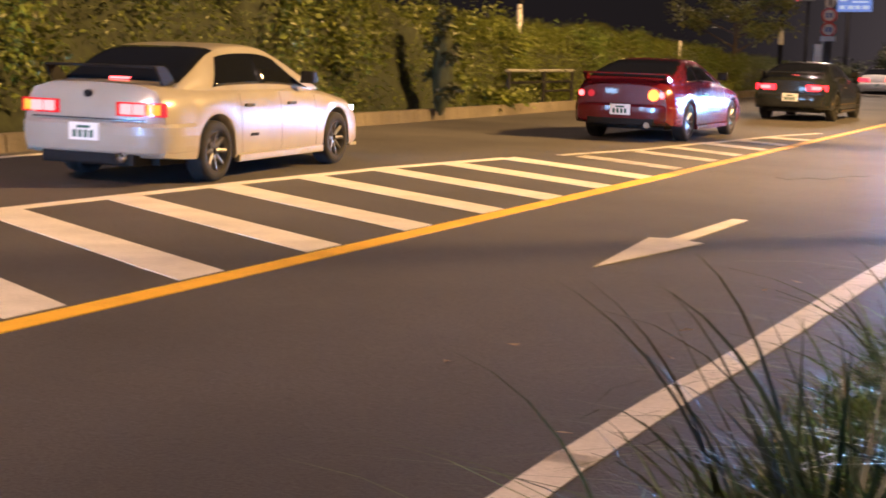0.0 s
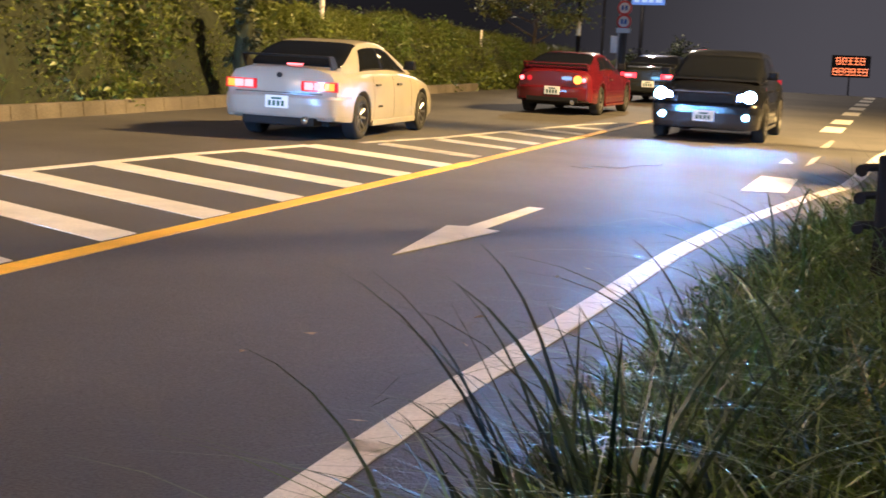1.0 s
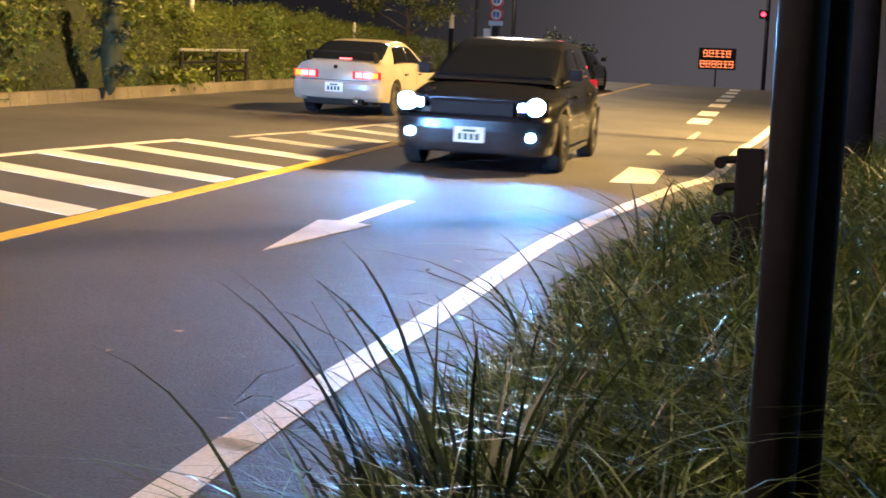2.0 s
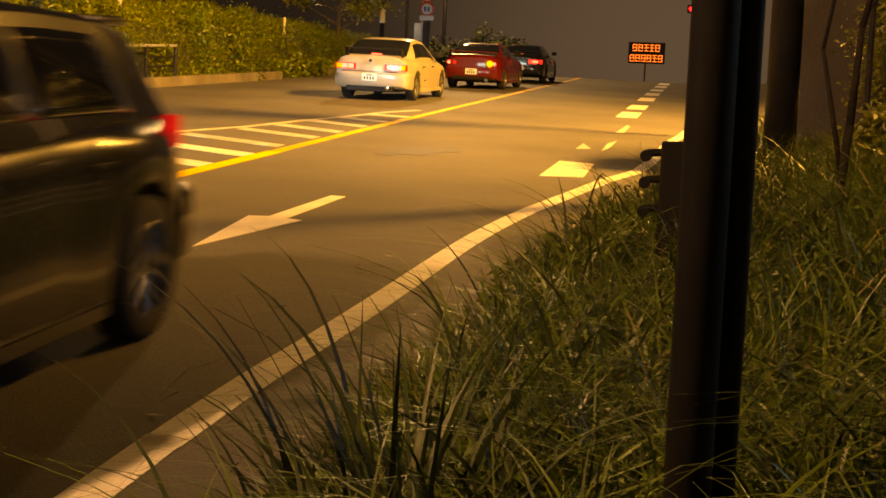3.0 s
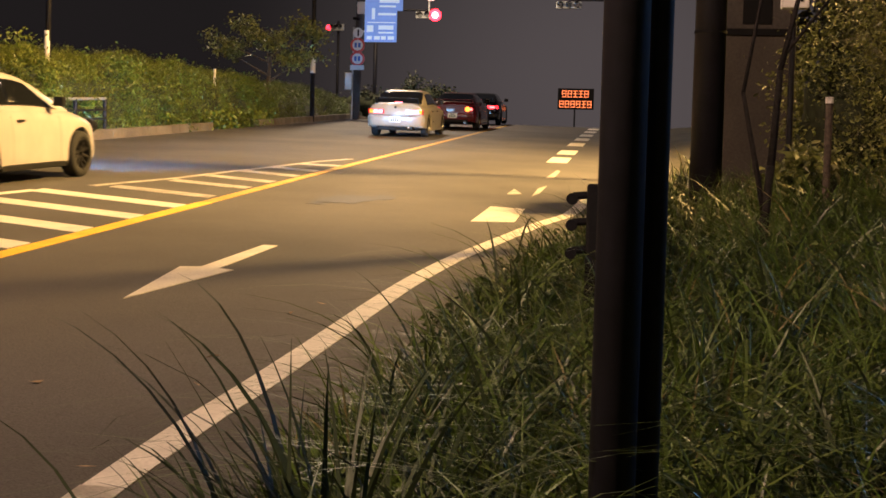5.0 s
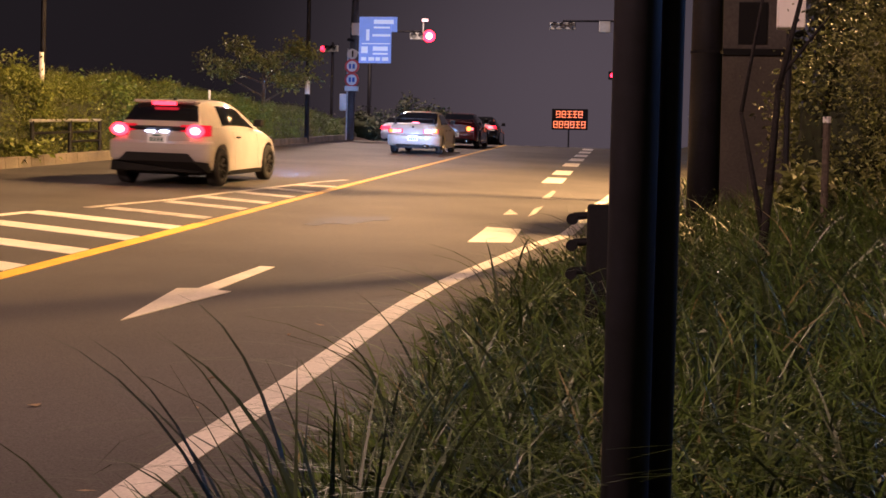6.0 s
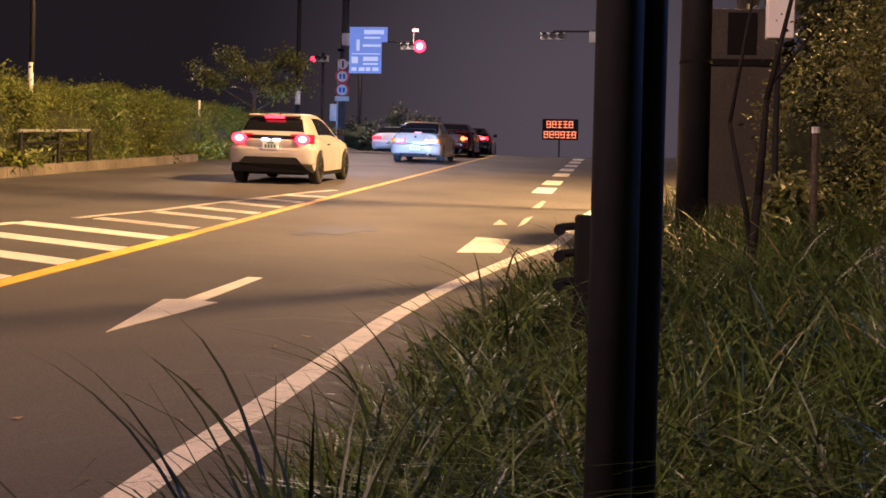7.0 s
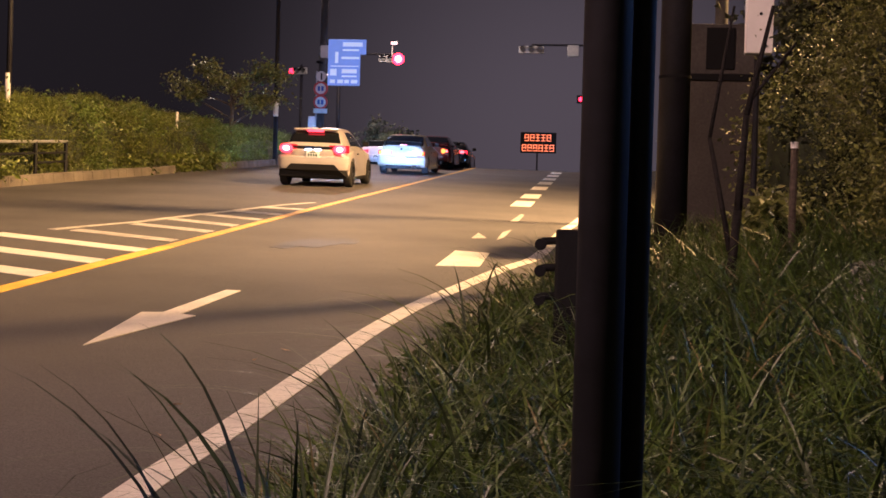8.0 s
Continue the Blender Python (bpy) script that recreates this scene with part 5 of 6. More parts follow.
short_stake()
BUSH_LEAF = material("verge_bush_leaves", (0.115, 0.125, 0.022), 0.5, grain=0.2, grain_scale=6, stain=0.3, stain_scale=1.5, rand=0.5)
leafy("verge_bush", (3.12, 11.2, verge_z(3.12, 11.2) + 0.2), (1.10, 1.2, 1.5), 64000, 0.042, BUSH_LEAF, "tall leafy bush crowding the verge", 41)
leafy("verge_bush", (2.5, 9.2, verge_z(2.5, 9.2)), (0.55, 0.6, 0.62), 13000, 0.040, BUSH_LEAF, "low leafy bush on the verge", 42)
leafy("verge_bush", (2.3, 14.6, verge_z(2.3, 14.6)), (0.6, 0.8, 1.0), 9000, 0.06, TREE_LEAF, "shaded bush beside the utility pole", 43)
leafy("verge_bush", (1.7, 12.6, verge_z(1.7, 12.6)), (0.30, 0.4, 0.36), 1400, 0.10, TREE_LEAF, "small dark shrub by the stake", 44)

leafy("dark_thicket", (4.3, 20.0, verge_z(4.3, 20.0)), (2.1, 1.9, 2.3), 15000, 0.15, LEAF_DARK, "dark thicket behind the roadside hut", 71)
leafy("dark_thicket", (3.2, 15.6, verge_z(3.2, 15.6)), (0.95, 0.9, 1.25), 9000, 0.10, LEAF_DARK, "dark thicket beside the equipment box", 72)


def stone_slabs():
    for k, (x, y, w, d, h) in enumerate(((1.86, 8.2, 0.42, 0.34, 0.17), (2.1, 9.0, 0.5, 0.3, 0.22))):
        bm = bmesh.new()
        bmesh.ops.create_icosphere(bm, subdivisions=3, radius=1)
        for v in bm.verts:
            q = 1 + 0.18 * noise.noise(v.co * 1.7 + Vector((k * 5, 0, 0)))
            v.co = Vector((max(-0.8, min(0.8, v.co.x)) * w * q, max(-0.8, min(0.8, v.co.y)) * d * q, max(-0.6, min(0.6, v.co.z)) * h * q))
        ob = part("stone", bm, CONCRETE, smooth=True)
        ob.location = (x, y, verge_z(x, y) + h * 0.45)
        tagged(ob, label="flat weathered stone lying in the grass", category="stone", group="stones in the verge")


stone_slabs()


def guard_end():
    """End post of a three-bar guard fence, seen dark against the road."""
    x, y = -0.13, 7.0
    root = tagged(empty("guard_fence", pose(x, y, ground(x, y))), label="black steel guard fence end with three hooked brackets", category="guard fence")
    part("post", boxes((-0.03, -0.05, -0.2, 0.11, 0.05, 0.95)), BLACK, root, bevel=0.015)
    for z in (0.605, 0.75, 0.885):
        bm = tubes(((-0.10, -0.02, z), (0.0, -0.02, z + 0.008), 0.020), seg=12)
        tube(bm, (-0.105, -0.05, z - 0.015), (-0.105, 0.03, z - 0.015), 0.030, 0.030, 14)
        part("bracket", bm, BLACK, root, "dark hooked bracket")
        part("rail", tubes(((0.05, 0.05, z), (0.50, 9.0, z + 0.58), 0.022), seg=10), STEEL, root, "thin steel rail")


guard_end()


# ---------------------------------------------------------------- far side poles, rail, signs
def left_pole():
    x, y = -13.75, 31.0
    root = tagged(empty("lamp_pole", pose(x, y, ground(x, y))), label="dark roadside pole with a white reflective sleeve", category="pole")
    part("shaft", tubes(((0, 0, -0.3), (0.05, 0, 9.0), 0.068, 0.055), seg=16), POLE_DARK, root, smooth=True)
    part("sleeve", tubes(((0, 0, 1.60), (0, 0, 2.48), 0.076), seg=16), SIGN_WHITE, root, "white reflective sleeve", smooth=True)


def mid_pole():
    x, y = -12.0, 51.0
    root = tagged(empty("utility_pole", pose(x, y, ground(x, y))), label="dark pole beside the tree with a white band", category="pole")
    part("shaft", tubes(((0, 0, -0.3), (0, 0, 10.0), 0.09, 0.07), seg=14), POLE_DARK, root, smooth=True)
    part("band", tubes(((0, 0, 1.85), (0, 0, 2.5), 0.10), seg=14), SIGN_WHITE, root, "white band")


def low_rail():
    x, y = -12.26, 30.9
    root = tagged(empty("low_rail", pose(x, y, ground(x, y))), label="low weathered pipe rail on three short posts", category="rail")
    part("top_rail", tubes(((0, -3.8, 0.92 - 3.8 * SY), (0, 0.05, 0.92), 0.035), seg=10), STEEL, root, "pale top rail")
    part("rail", tubes(((0, -3.75, 0.66 - 3.75 * SY), (0, 0, 0.66), 0.028), seg=10), POLE_DARK, root)
    part("rail", tubes(((0, -1.75, 0.45 - 1.75 * SY), (0, 0, 0.45), 0.028), seg=10), POLE_DARK, root)
    for yy in (0.0, -1.75, -3.72):
        part("post", tubes(((0, yy, -0.2 + yy * SY), (0, yy, 0.92 + yy * SY), 0.045), seg=10), POLE_DARK, root)


def reflector_post():
    x, y = -12.9, 41.5
    root = tagged(empty("marker_post", pose(x, y, ground(x, y))), label="white delineator post in the bank", category="post")
    part("post", tubes(((0, 0, 0), (0, 0, 1.80), 0.04), seg=10), SIGN_WHITE, root)


left_pole(), mid_pole(), low_rail(), reflector_post()


def bars_on(root, rows, y, mat):
    """Plain bars for writing that cannot be read: (x0, z0, x1, z1)."""
    bm = bmesh.new()
    for x0, z0, x1, z1 in rows:
        box(bm, x0, y - 0.006, z0, x1, y - 0.002, z1)
    return bm


def sign_pole():
    x, y = -11.62, 57.4
    z = ground(x, y)
    root = tagged(empty("sign_pole", pose(x, y, z)), label="grey utility pole carrying traffic signs", category="pole")
    part("shaft", tubes(((0, 0, -0.3), (0.25, 0, 11.5), 0.17, 0.13), seg=20), POLE_CONC, root, smooth=True)
    part("box", boxes((0.05, -0.35, 4.45, 0.42, -0.15, 4.95)), SIGN_WHITE, root, "small white box", bevel=0.02)
    part("cabinet", boxes((-0.42, -0.30, 1.25, -0.12, -0.02, 1.95)), SIGN_WHITE, root, "pale cabinet on the pole", bevel=0.02)
    part("clamp", tubes(((0.0, 0, 4.2), (0.02, 0, 4.3), 0.20), seg=16), BLACK, root)


def round_signs():
    x, y = -11.50, 57.0
    z = ground(x, y)
    root = tagged(empty("traffic_sign", pose(x, y, z)), label="stack of two round red-rimmed speed signs with plates", category="sign")
    part("post", tubes(((-0.22, 0.1, -0.2), (-0.20, 0.1, 3.9), 0.035), seg=10), STEEL, root)
    for zc in (3.14, 2.57):
        face = part("sign_disc", tubes(((0, 0.02, zc), (0, 0.0, zc), 0.31), seg=32), SIGN_RED, root, "red-rimmed round sign")
        part("sign_face", tubes(((0, -0.002, zc), (0, -0.012, zc), 0.225), seg=32), SIGN_WHITE, face, "white sign face")
        part("sign_bars", bars_on(root, [(-0.13, zc - 0.10, -0.03, zc + 0.10), (0.02, zc - 0.10, 0.13, zc + 0.10)], -0.012, SIGN_BLUE), SIGN_BLUE, face)
    part("plate", boxes((-0.30, -0.01, 2.10, 0.30, 0.02, 2.30)), SIGN_WHITE, root, "white plate below", bevel=0.01)
    part("upper_plate", tubes(((0, 0.02, 3.66), (0, 0.0, 3.66), 0.22), seg=28), SIGN_WHITE, root, "white round plate")
    part("upper_mark", bars_on(root, [(-0.02, 3.52, 0.05, 3.80)], 0.0, BLACK), BLACK, root)


def blue_sign():
    x, y = -10.5, 57.0
    z = ground(x, y)
    root = tagged(empty("direction_sign", pose(x, y, z)), label="blue direction sign with white lettering on an arm", category="sign")
    # panel and lettering emit, in place of light their sheeting throws back
    glowing = material("sign_blue_glow", (0.16, 0.26, 0.62), 0.4, stain=0.1, stain_scale=2, emit=(0.30, 0.42, 0.85), power=0.30)
    part("panel", boxes((-0.72, 0, 3.30, 0.66, 0.04, 5.25)), glowing, root, "blue sign panel", bevel=0.01)
    part("panel", boxes((0.662, 0, 4.62, 0.90, 0.04, 5.25)), glowing, root, "blue sign panel", bevel=0.01)
    rows = [(-0.1, 4.95, 0.75, 5.13), (-0.1, 4.76, 0.6, 4.84), (-0.42, 4.25, -0.28, 4.72), (-0.15, 4.42, 0.62, 4.52), (-0.6, 4.10, 0.60, 4.14),
            (-0.62, 3.72, -0.34, 4.0), (-0.12, 3.82, 0.52, 4.0), (-0.12, 3.66, 0.52, 3.73), (-0.62, 3.40, -0.4, 3.55), (-0.3, 3.40, -0.05, 3.55), (0.0, 3.40, 0.2, 3.55), (0.28, 3.40, 0.55, 3.55)]
    part("lettering", bars_on(root, rows, 0.0, SIGN_WHITE), material("sign_white_glow", (0.7, 0.72, 0.78), 0.4, emit=(0.75, 0.82, 1.0), power=0.34), root, "white bars of lettering")
    for za in (4.85, 3.75):
        part("arm", tubes(((-1.1, 0.12, za), (0.6, 0.12, za), 0.045), seg=10), STEEL, root)


sign_pole(), round_signs(), blue_sign()

SIGNAL_RED = glow("signal_red_lens", (1.0, 0.012, 0.025), 6.0, (0.4, 0.02, 0.02))
SIGNAL_CORE = glow("signal_red_core", (1.0, 0.35, 0.33), 6.0)
SIGNAL_CASE = material("signal_case", (0.30, 0.31, 0.31), 0.5, 0.3, stain=0.15, stain_scale=4)
LENS_OFF = material("signal_lens_off", (0.12, 0.13, 0.13), 0.25)


def signal(x, y, h, lit, label, turn=0.0, arm=2.5, name="traffic_signal", size=0.32):
    """A horizontal three-lens traffic signal on an arm."""
    root = tagged(empty(name, pose(x, y, ground(x, y) + h, 0, 0, turn)), label=label, category="traffic light", group="traffic signals at the junction")
    part("case", boxes((-0.62, 0, -0.18, 0.62, 0.14, 0.18)), SIGNAL_CASE, root, "grey signal case", bevel=0.03)
    for i, lx in enumerate((-0.40, 0.0, 0.40)):
        on = lit is not False and i == (2 if lit is True else 0)
        # at the default size the lit lens is oversized to hold its glare
        part("lens", tubes(((lx, -0.002, 0), (lx, -0.03, 0), size if on else 0.13, size - 0.02 if on else 0.12), seg=20), SIGNAL_RED if on else LENS_OFF, root, "lit red lens" if on else "unlit lens")
        if on and size > 0.2:
            part("lens_core", tubes(((lx, -0.032, 0), (lx, -0.045, 0), 0.17, 0.15), seg=16), SIGNAL_CORE, root, "bright centre of the lens")
        if not on:
            part("visor", lathe_visor(lx), BLACK, root, "dark visor")
    if arm:
        part("arm", tubes(((-arm if arm > 0 else 0, 0.09, 0.25), (0.6 if arm > 0 else -arm, 0.09, 0.25), 0.05), seg=10), POLE_DARK, root)
    return root


def lathe_visor(x):
    bm = bmesh.new()
    n = 12
    a, b = [], []
    for i in range(n + 1):
        t = math.pi * (0.0 + i / n)
        for r, lst in ((0.165, a), (0.158, b)):
            lst.append((bm.verts.new((x + r * math.cos(t), 0.0, r * math.sin(t))), bm.verts.new((x + r * math.cos(t), -0.22, r * math.sin(t)))))
    for lst in (a, b):
        for p, q in zip(lst, lst[1:]):
            bm.faces.new((p[0], p[1], q[1], q[0]))
    for p, q, r, s in zip(a, a[1:], b, b[1:]):
        bm.faces.new((p[1], r[1], s[1], q[1]))
    return bm


signal(-10.50, 70.0, 5.98, True, "horizontal traffic signal showing red on an arm", arm=2.75)
signal(-16.5, 75.0, 5.82, 0, "traffic signal showing red beyond the tree", turn=-25, arm=0, size=0.16)
signal(-3.1, 67.0, 6.25, False, "horizontal traffic signal seen dark on an arm", arm=-2.8)


def signal_lamp():
    root = tagged(empty("floodlight", pose(-10.4, 70.0, ground(-10.4, 70))), label="small bright lamp above the red signal", category="lamp")
    part("head", boxes((-0.10, -0.1, 6.75, 0.26, 0.12, 6.90)), SIGNAL_CASE, root, bevel=0.03)
    part("lens", boxes((-0.08, -0.12, 6.72, 0.24, -0.098, 6.84)), glow("warm_pink_lamp", (1.0, 0.40, 0.30), 2.5), root, "warm glowing lens")
    part("stem", tubes(((-0.02, 0.02, 6.1), (-0.02, 0.02, 6.78), 0.05), seg=10), STEEL, root)


signal_lamp()
tagged(part("signal_mast", tubes(((-13.2, 70.09, ground(-13, 70) - 0.3), (-13.2, 70.09, ground(-13, 70) + 6.5), 0.10), seg=14), POLE_DARK, smooth=True), label="dark steel mast of the junction signal", category="pole")
tagged(part("signal_mast", tubes(((-0.42, 67.09, ground(-0.4, 67) - 0.3), (-0.42, 67.09, ground(-0.4, 67) + 6.8), 0.10), seg=14), POLE_DARK, smooth=True), label="dark steel mast of the junction signal", category="pole")
tagged(part("signal_mast", tubes(((-16.3, 75.22, ground(-16.3, 75) - 0.3), (-16.3, 75.22, ground(-16.3, 75) + 6.2), 0.08), seg=14), POLE_DARK, smooth=True), label="dark steel mast of the junction signal", category="pole")


def side_lamp():
    """A small red lamp on a bracket of the right-hand mast."""
    root = tagged(empty("warning_lamp", pose(-0.62, 66.9, ground(-0.6, 67) + 3.9)), label="small red lamp glowing on the junction mast", category="lamp")
    part("case", boxes((-0.2, 0.0, -0.2, 0.2, 0.14, 0.2)), BLACK, root, bevel=0.03)
    part("lens", tubes(((0, -0.002, 0), (0, -0.03, 0), 0.11, 0.10), seg=20), SIGNAL_RED, root, "lit red lens")
    part("bracket", tubes(((0.1, 0.1, 0), (0.2, 0.16, 0), 0.04), seg=8), STEEL, root)
    box_root = tagged(empty("arm_box", pose(-1.06, 67.0, ground(-1, 67) + 6.25)), label="small grey box hung on the signal arm", category="box")
    part("case", boxes((-0.28, -0.02, -0.28, 0.28, 0.12, 0.28)), SIGNAL_CASE, box_root, bevel=0.03)


side_lamp()


def blue_edge_panel():
    """A cold bluish lit panel, added out of view to give the pole its blue edges."""
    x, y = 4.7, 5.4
    root = tagged(empty("blue_edge_panel", pose(x, y, verge_z(x, y), 0, 0, -55)), label="unseen bluish panel added for the pole's blue edge light", category="panel")
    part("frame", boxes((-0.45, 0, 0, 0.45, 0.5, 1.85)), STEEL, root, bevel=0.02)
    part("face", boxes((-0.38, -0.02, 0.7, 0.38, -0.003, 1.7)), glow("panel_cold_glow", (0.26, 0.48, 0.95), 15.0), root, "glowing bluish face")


blue_edge_panel()


def led_board():
    """A roadside message board: two lines of blocky amber characters."""
    x, y = -3.07, 78.0
    z = ground(x, y)
    base = SX * x + SY * y
    up = base - z
    root = tagged(empty("message_board", pose(x, y, z)), label="dark roadside message board with two glowing amber lines", category="sign")
    part("panel", boxes((-1.02, 0, up + 0.52, 1.02, 0.16, up + 1.70)), BLACK, root, "black display panel", bevel=0.02)
    part("leg", tubes(((-0.05, 0.08, -0.3), (-0.05, 0.08, up + 0.6), 0.045), seg=10), POLE_DARK, root)
    led = glow("led_amber", (1.0, 0.17, 0.035), 1.5)
    rng = random.Random(6)
    for z0, n, x0 in ((1.20, 5, -0.78), (0.62, 6, -0.92)):
        bm = bmesh.new()
        for i in range(n):
            cx = x0 + i * 0.315
            box(bm, cx, -0.012, up + z0 + 0.34, cx + 0.25, -0.004, up + z0 + 0.375)
            box(bm, cx, -0.012, up + z0 + 0.18, cx + 0.25, -0.004, up + z0 + 0.215)
            box(bm, cx, -0.012, up + z0, cx + 0.25, -0.004, up + z0 + 0.035)
            k = rng.choice((0.0, 0.10, 0.2))
            box(bm, cx + k, -0.016, up + z0, cx + k + 0.035, -0.013, up + z0 + 0.37)
            box(bm, cx + 0.2 - k, -0.016, up + z0 + 0.1, cx + 0.235 - k, -0.013, up + z0 + 0.37)
        part("message_line", bm, led, root, "glowing amber bars of writing")


led_board()


def far_shelter():
    root = tagged(empty("shelter", pose(-11.0, 76.0, ground(-11.0, 76.0))), label="low dim shelter roof beyond the junction", category="shelter")
    part("roof", boxes((-1.1, 0, 2.05, 1.2, 1.6, 2.2)), POLE_CONC, root, bevel=0.03)
    for xx in (-0.9, 1.0):
        for yy in (0.2, 1.4):
            part("post", tubes(((xx, yy, -0.2), (xx, yy, 2.06), 0.05), seg=8), POLE_DARK, root)


far_shelter()


# street lamps: the fittings of the light sources
def street_lamp(x, y, h, reach, label):
    z = ground(x, y)
    root = tagged(empty("street_lamp", pose(x, y, z)), label=label, category="street lamp", group="street lamps")
    part("pole", tubes(((0, 0, -0.3), (0, 0, h), 0.09, 0.06), seg=14), POLE_CONC, root, smooth=True)
    part("arm", tubes(((0, 0, h), (reach, 0, h + 0.25), 0.045), seg=10), STEEL, root)
    head = part("head", boxes((min(0, reach) + (reach if reach > 0 else 0) - 0.3, -0.13, h + 0.22, min(0, reach) + (reach if reach > 0 else 0) + 0.3, 0.13, h + 0.34)), SIGNAL_CASE, root, "grey lamp head", bevel=0.03)
    part("lens", boxes((reach - 0.24, -0.10, h + 0.19, reach + 0.24, 0.10, h + 0.215)), glow("lamp_lens", (1.0, 0.7, 0.38), 40.0), root, "glowing warm lens")


street_lamp(10.2, 23.0, 12.25, -1.7, "steel street lamp with a warm glowing head")
street_lamp(-12.2, 60.5, 11.6, 0.8, "tall street lamp over the junction approach")
# fitting for the added fill lamp, out of view
street_lamp(-12.9, -6.0, 9.0, 3.3, "unseen street lamp added behind the camera for fill")


# backdrop that closes the view, with the fog's glow painted into its emission
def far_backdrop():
    m = bpy.data.materials.new("fog_glow_backdrop")
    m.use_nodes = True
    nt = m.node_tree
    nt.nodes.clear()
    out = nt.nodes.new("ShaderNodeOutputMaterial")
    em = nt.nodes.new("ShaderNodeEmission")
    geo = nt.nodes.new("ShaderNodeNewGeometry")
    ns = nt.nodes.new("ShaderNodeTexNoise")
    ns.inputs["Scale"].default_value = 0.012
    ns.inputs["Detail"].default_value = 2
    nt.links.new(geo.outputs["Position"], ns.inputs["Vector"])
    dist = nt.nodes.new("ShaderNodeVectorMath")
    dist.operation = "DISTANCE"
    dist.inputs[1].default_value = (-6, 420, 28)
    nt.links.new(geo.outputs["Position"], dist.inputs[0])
    # painted haze: emission falls off with distance from a point over the crest
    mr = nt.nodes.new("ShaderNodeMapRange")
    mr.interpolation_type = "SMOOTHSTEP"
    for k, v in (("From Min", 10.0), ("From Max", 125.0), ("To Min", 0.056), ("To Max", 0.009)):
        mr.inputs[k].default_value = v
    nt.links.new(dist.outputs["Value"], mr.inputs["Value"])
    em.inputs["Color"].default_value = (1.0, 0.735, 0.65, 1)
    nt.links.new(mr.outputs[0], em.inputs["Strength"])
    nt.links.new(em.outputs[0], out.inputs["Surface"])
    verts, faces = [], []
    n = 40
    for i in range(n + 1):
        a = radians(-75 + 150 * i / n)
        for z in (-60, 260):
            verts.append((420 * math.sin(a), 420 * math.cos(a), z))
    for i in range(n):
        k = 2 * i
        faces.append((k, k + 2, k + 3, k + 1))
    tagged(from_lists("backdrop", verts, faces, m, label="night backdrop with the fog's glow painted in", smooth=True), kind="structure", category="backdrop")


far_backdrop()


# ---------------------------------------------------------------- what moves
SEDAN, SEDAN_WHEELS = white_sedan()
RED, RED_WHEELS = red_coupe()
BLACK_COUPE, BLACK_WHEELS = dark_coupe()
HATCH, HATCH_WHEELS = white_hatch()
ONCOMING, ONCOMING_WHEELS = dark_hatch()
WAITING, WAITING_WHEELS = waiting_car()

# seconds, x and y of the rear axle on the road
SEDAN_WAY = [(0, -8.92, 10.95), (0.5, -8.42, 14.2), (1, -7.95, 17.5), (1.5, -7.62, 20.9), (2, -7.42, 23.9), (3.5, -6.78, 32.6), (4, -6.7, 35.0), (4.5, -6.66, 37.5), (6, -6.55, 43.3), (6.5, -6.5, 44.4), (7, -6.46, 45.3), (8, -6.4, 46.6)]
RED_WAY = [(0, -7.3, 21.4), (0.5, -7.2, 25.0), (1, -7.0, 28.6), (1.5, -6.9, 32.0), (3.5, -6.25, 42.0), (4.5, -6.1, 46.7), (6, -6.3, 52.0), (6.5, -6.35, 53.2), (8, -6.4, 54.8)]
BLACK_WAY = [(0, -6.9, 31.3), (2, -6.4, 43.6), (3.5, -6.1, 50.2), (4.5, -6.1, 55.0), (6, -6.25, 59.5), (8, -6.3, 61.3)]
HATCH_WAY = [(0, -9.5, -19), (4.5, -9.0, 12.6), (5.8, -7.95, 21.2), (6, -7.62, 22.5), (6.5, -7.12, 25.0), (7, -6.95, 28.0), (7.5, -6.9, 31.0), (8, -6.82, 33.7)]
ONCOMING_WAY = [(0, -3.1, 32.8), (0.5, -3.1, 29.3), (1, -3.1, 25.5), (1.5, -3.1, 21.5), (2, -3.12, 17.8), (2.2, -3.12, 16.0), (3.3, -3.3, 1.8), (4, -3.3, -8.0), (6, -3.4, -35), (8, -3.4, -62)]
WAITING_WAY = [(0, -10.2, 62.6), (7, -10.2, 62.6), (8, -9.9, 63.2)]


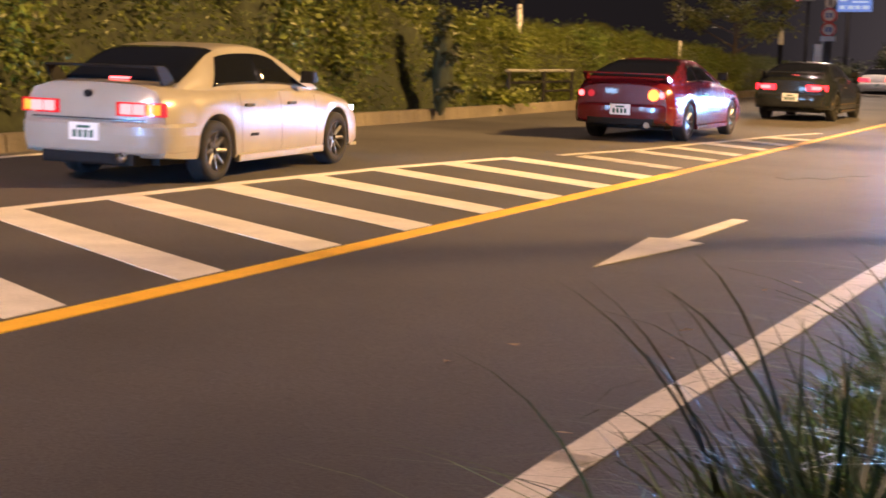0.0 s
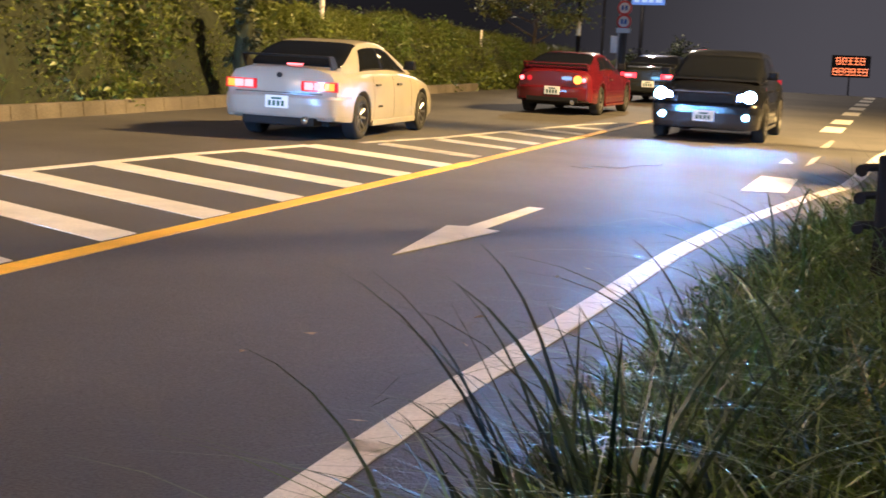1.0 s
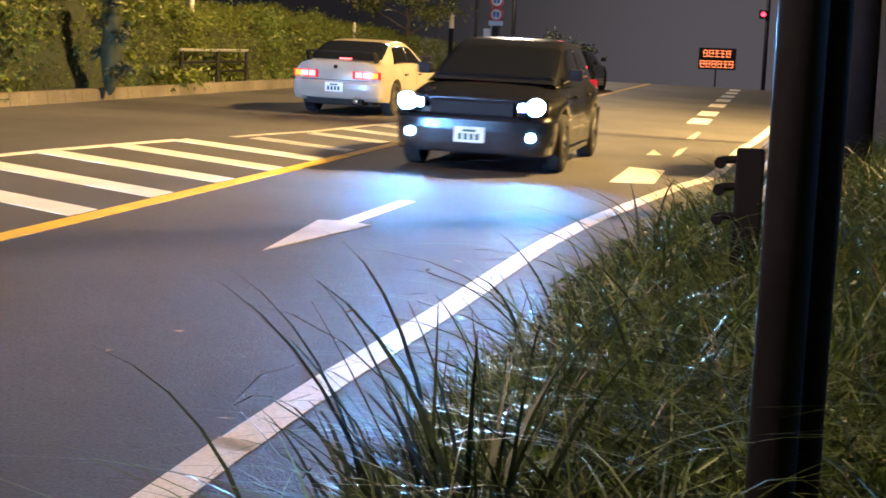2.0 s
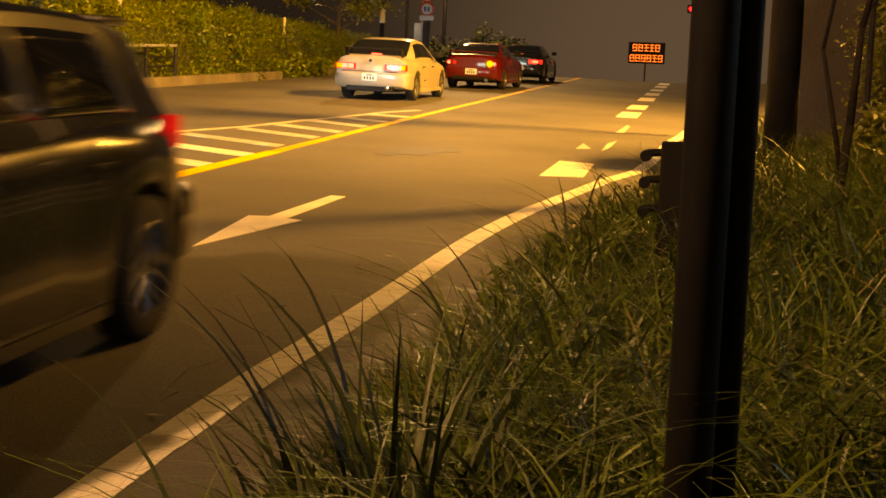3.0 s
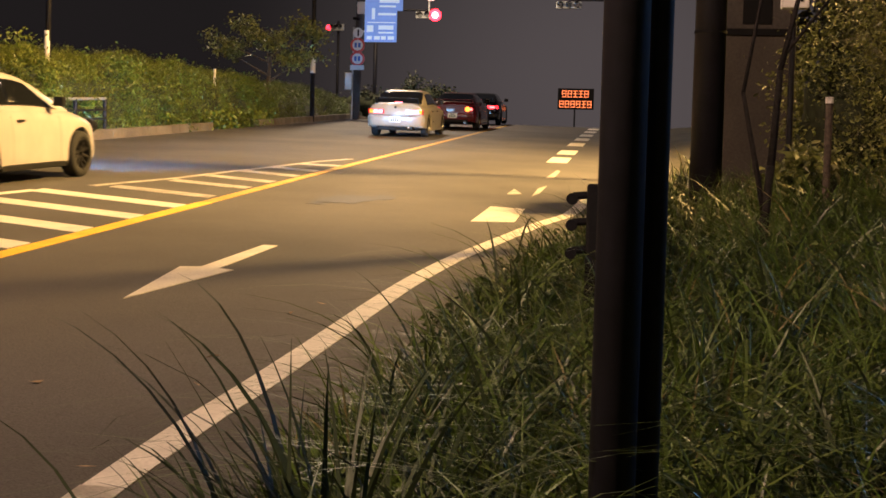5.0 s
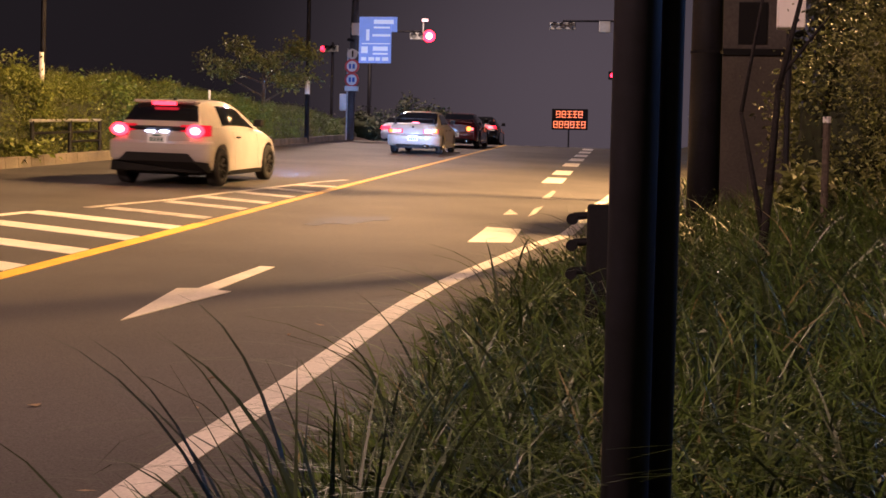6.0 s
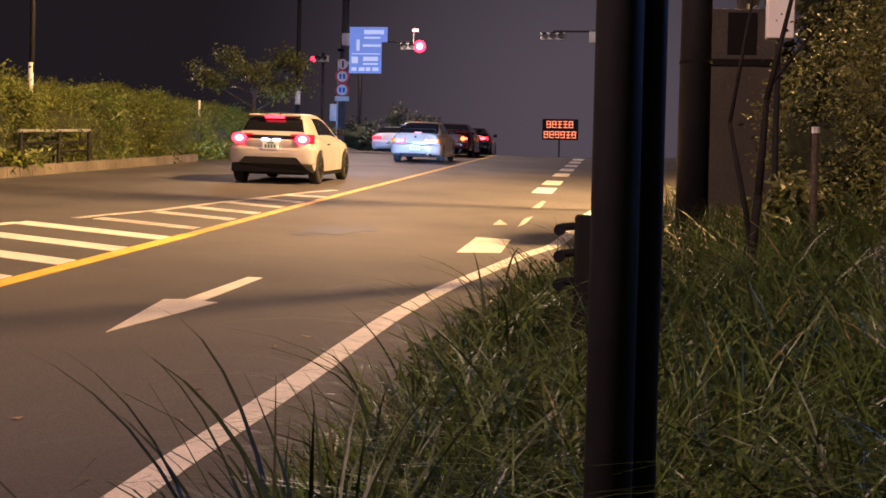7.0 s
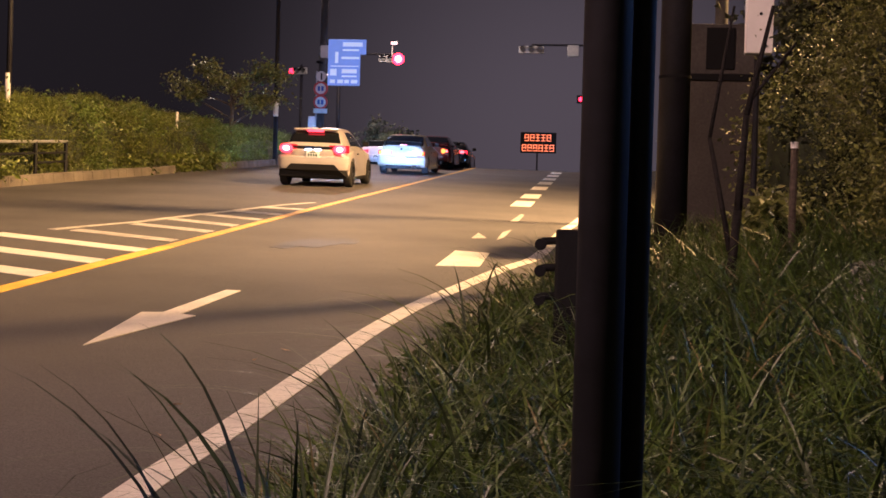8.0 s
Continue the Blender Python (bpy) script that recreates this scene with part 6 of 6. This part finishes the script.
def along(way, t):
    """Place on a way at t seconds, by a smooth curve through its rows."""
    n = len(way)
    for i in range(n - 1):
        (t0, *a), (t1, *b) = way[i], way[i + 1]
        if t0 <= t <= t1:
            u = (t - t0) / (t1 - t0)
            out = []
            for k in (0, 1):
                def slope(j):
                    if j == 0 or j == n - 1:
                        p, q = (0, 1) if j == 0 else (n - 2, n - 1)
                    else:
                        p, q = j - 1, j + 1
                    return (way[q][k + 1] - way[p][k + 1]) / (way[q][0] - way[p][0])
                h = t1 - t0
                m0, m1 = slope(i) * h, slope(i + 1) * h
                out.append((2 * u ** 3 - 3 * u * u + 1) * a[k] + (u ** 3 - 2 * u * u + u) * m0 + (3 * u * u - 2 * u ** 3) * b[k] + (u ** 3 - u * u) * m1)
            return out
    return list(way[-1][1:])


def drive(thing, wheels, radius, way, turn):
    """Key a car along its way; turn gives its heading as (seconds, degrees)."""
    rows, gone = [], 0.0
    step = 0.1
    last = None
    spin = []
    for i in range(int(8.0 / step) + 1):
        t = round(i * step, 3)
        x, y = along(way, t)
        head = curve_at(turn, t)
        if last:
            gone += math.hypot(x - last[0], y - last[1])
        last = (x, y)
        rows.append((t, on_road(x, y, head)))
        spin.append((t, gone))
    walk(thing, rows)
    # wheels turn with the way gone
    for w in wheels:
        hub = w.matrix_basis.translation.copy()
        wr, prev = [], 0.0
        for (t, g0), (t2, g1) in zip(spin, spin[1:]):
            n = max(1, math.ceil((g1 - g0) / radius / radians(80)))
            for k in range(n):
                g = mix(g0, g1, k / n)
                wr.append((mix(t, t2, k / n), g))
        wr.append(spin[-1])
        keyed, seen = [], set()
        for t, g in wr:
            f = frame(t)
            if f in seen:
                continue
            seen.add(f)
            keyed.append((t, pose(*hub) @ Matrix.Rotation(-g / radius, 4, "X")))
        walk(w, keyed)


def motions():
    drive(SEDAN, SEDAN_WHEELS, 0.300, SEDAN_WAY, [(0, 5), (1, 1.5), (2, -1.5), (4, -1), (8, 0)])
    drive(RED, RED_WHEELS, 0.305, RED_WAY, [(0, 0), (3, -2), (8, 0)])
    drive(BLACK_COUPE, BLACK_WHEELS, 0.305, BLACK_WAY, [(0, 0), (2, -2), (4, 0), (8, 0)])
    drive(HATCH, HATCH_WHEELS, 0.325, HATCH_WAY, [(0, 0), (5, -4), (6, -3), (6.5, -1), (8, 0.5)])
    drive(ONCOMING, ONCOMING_WHEELS, 0.325, ONCOMING_WAY, [(0, 180), (8, 180)])
    drive(WAITING, WAITING_WHEELS, 0.300, WAITING_WAY, [(0, 0), (8, 0)])


motions()
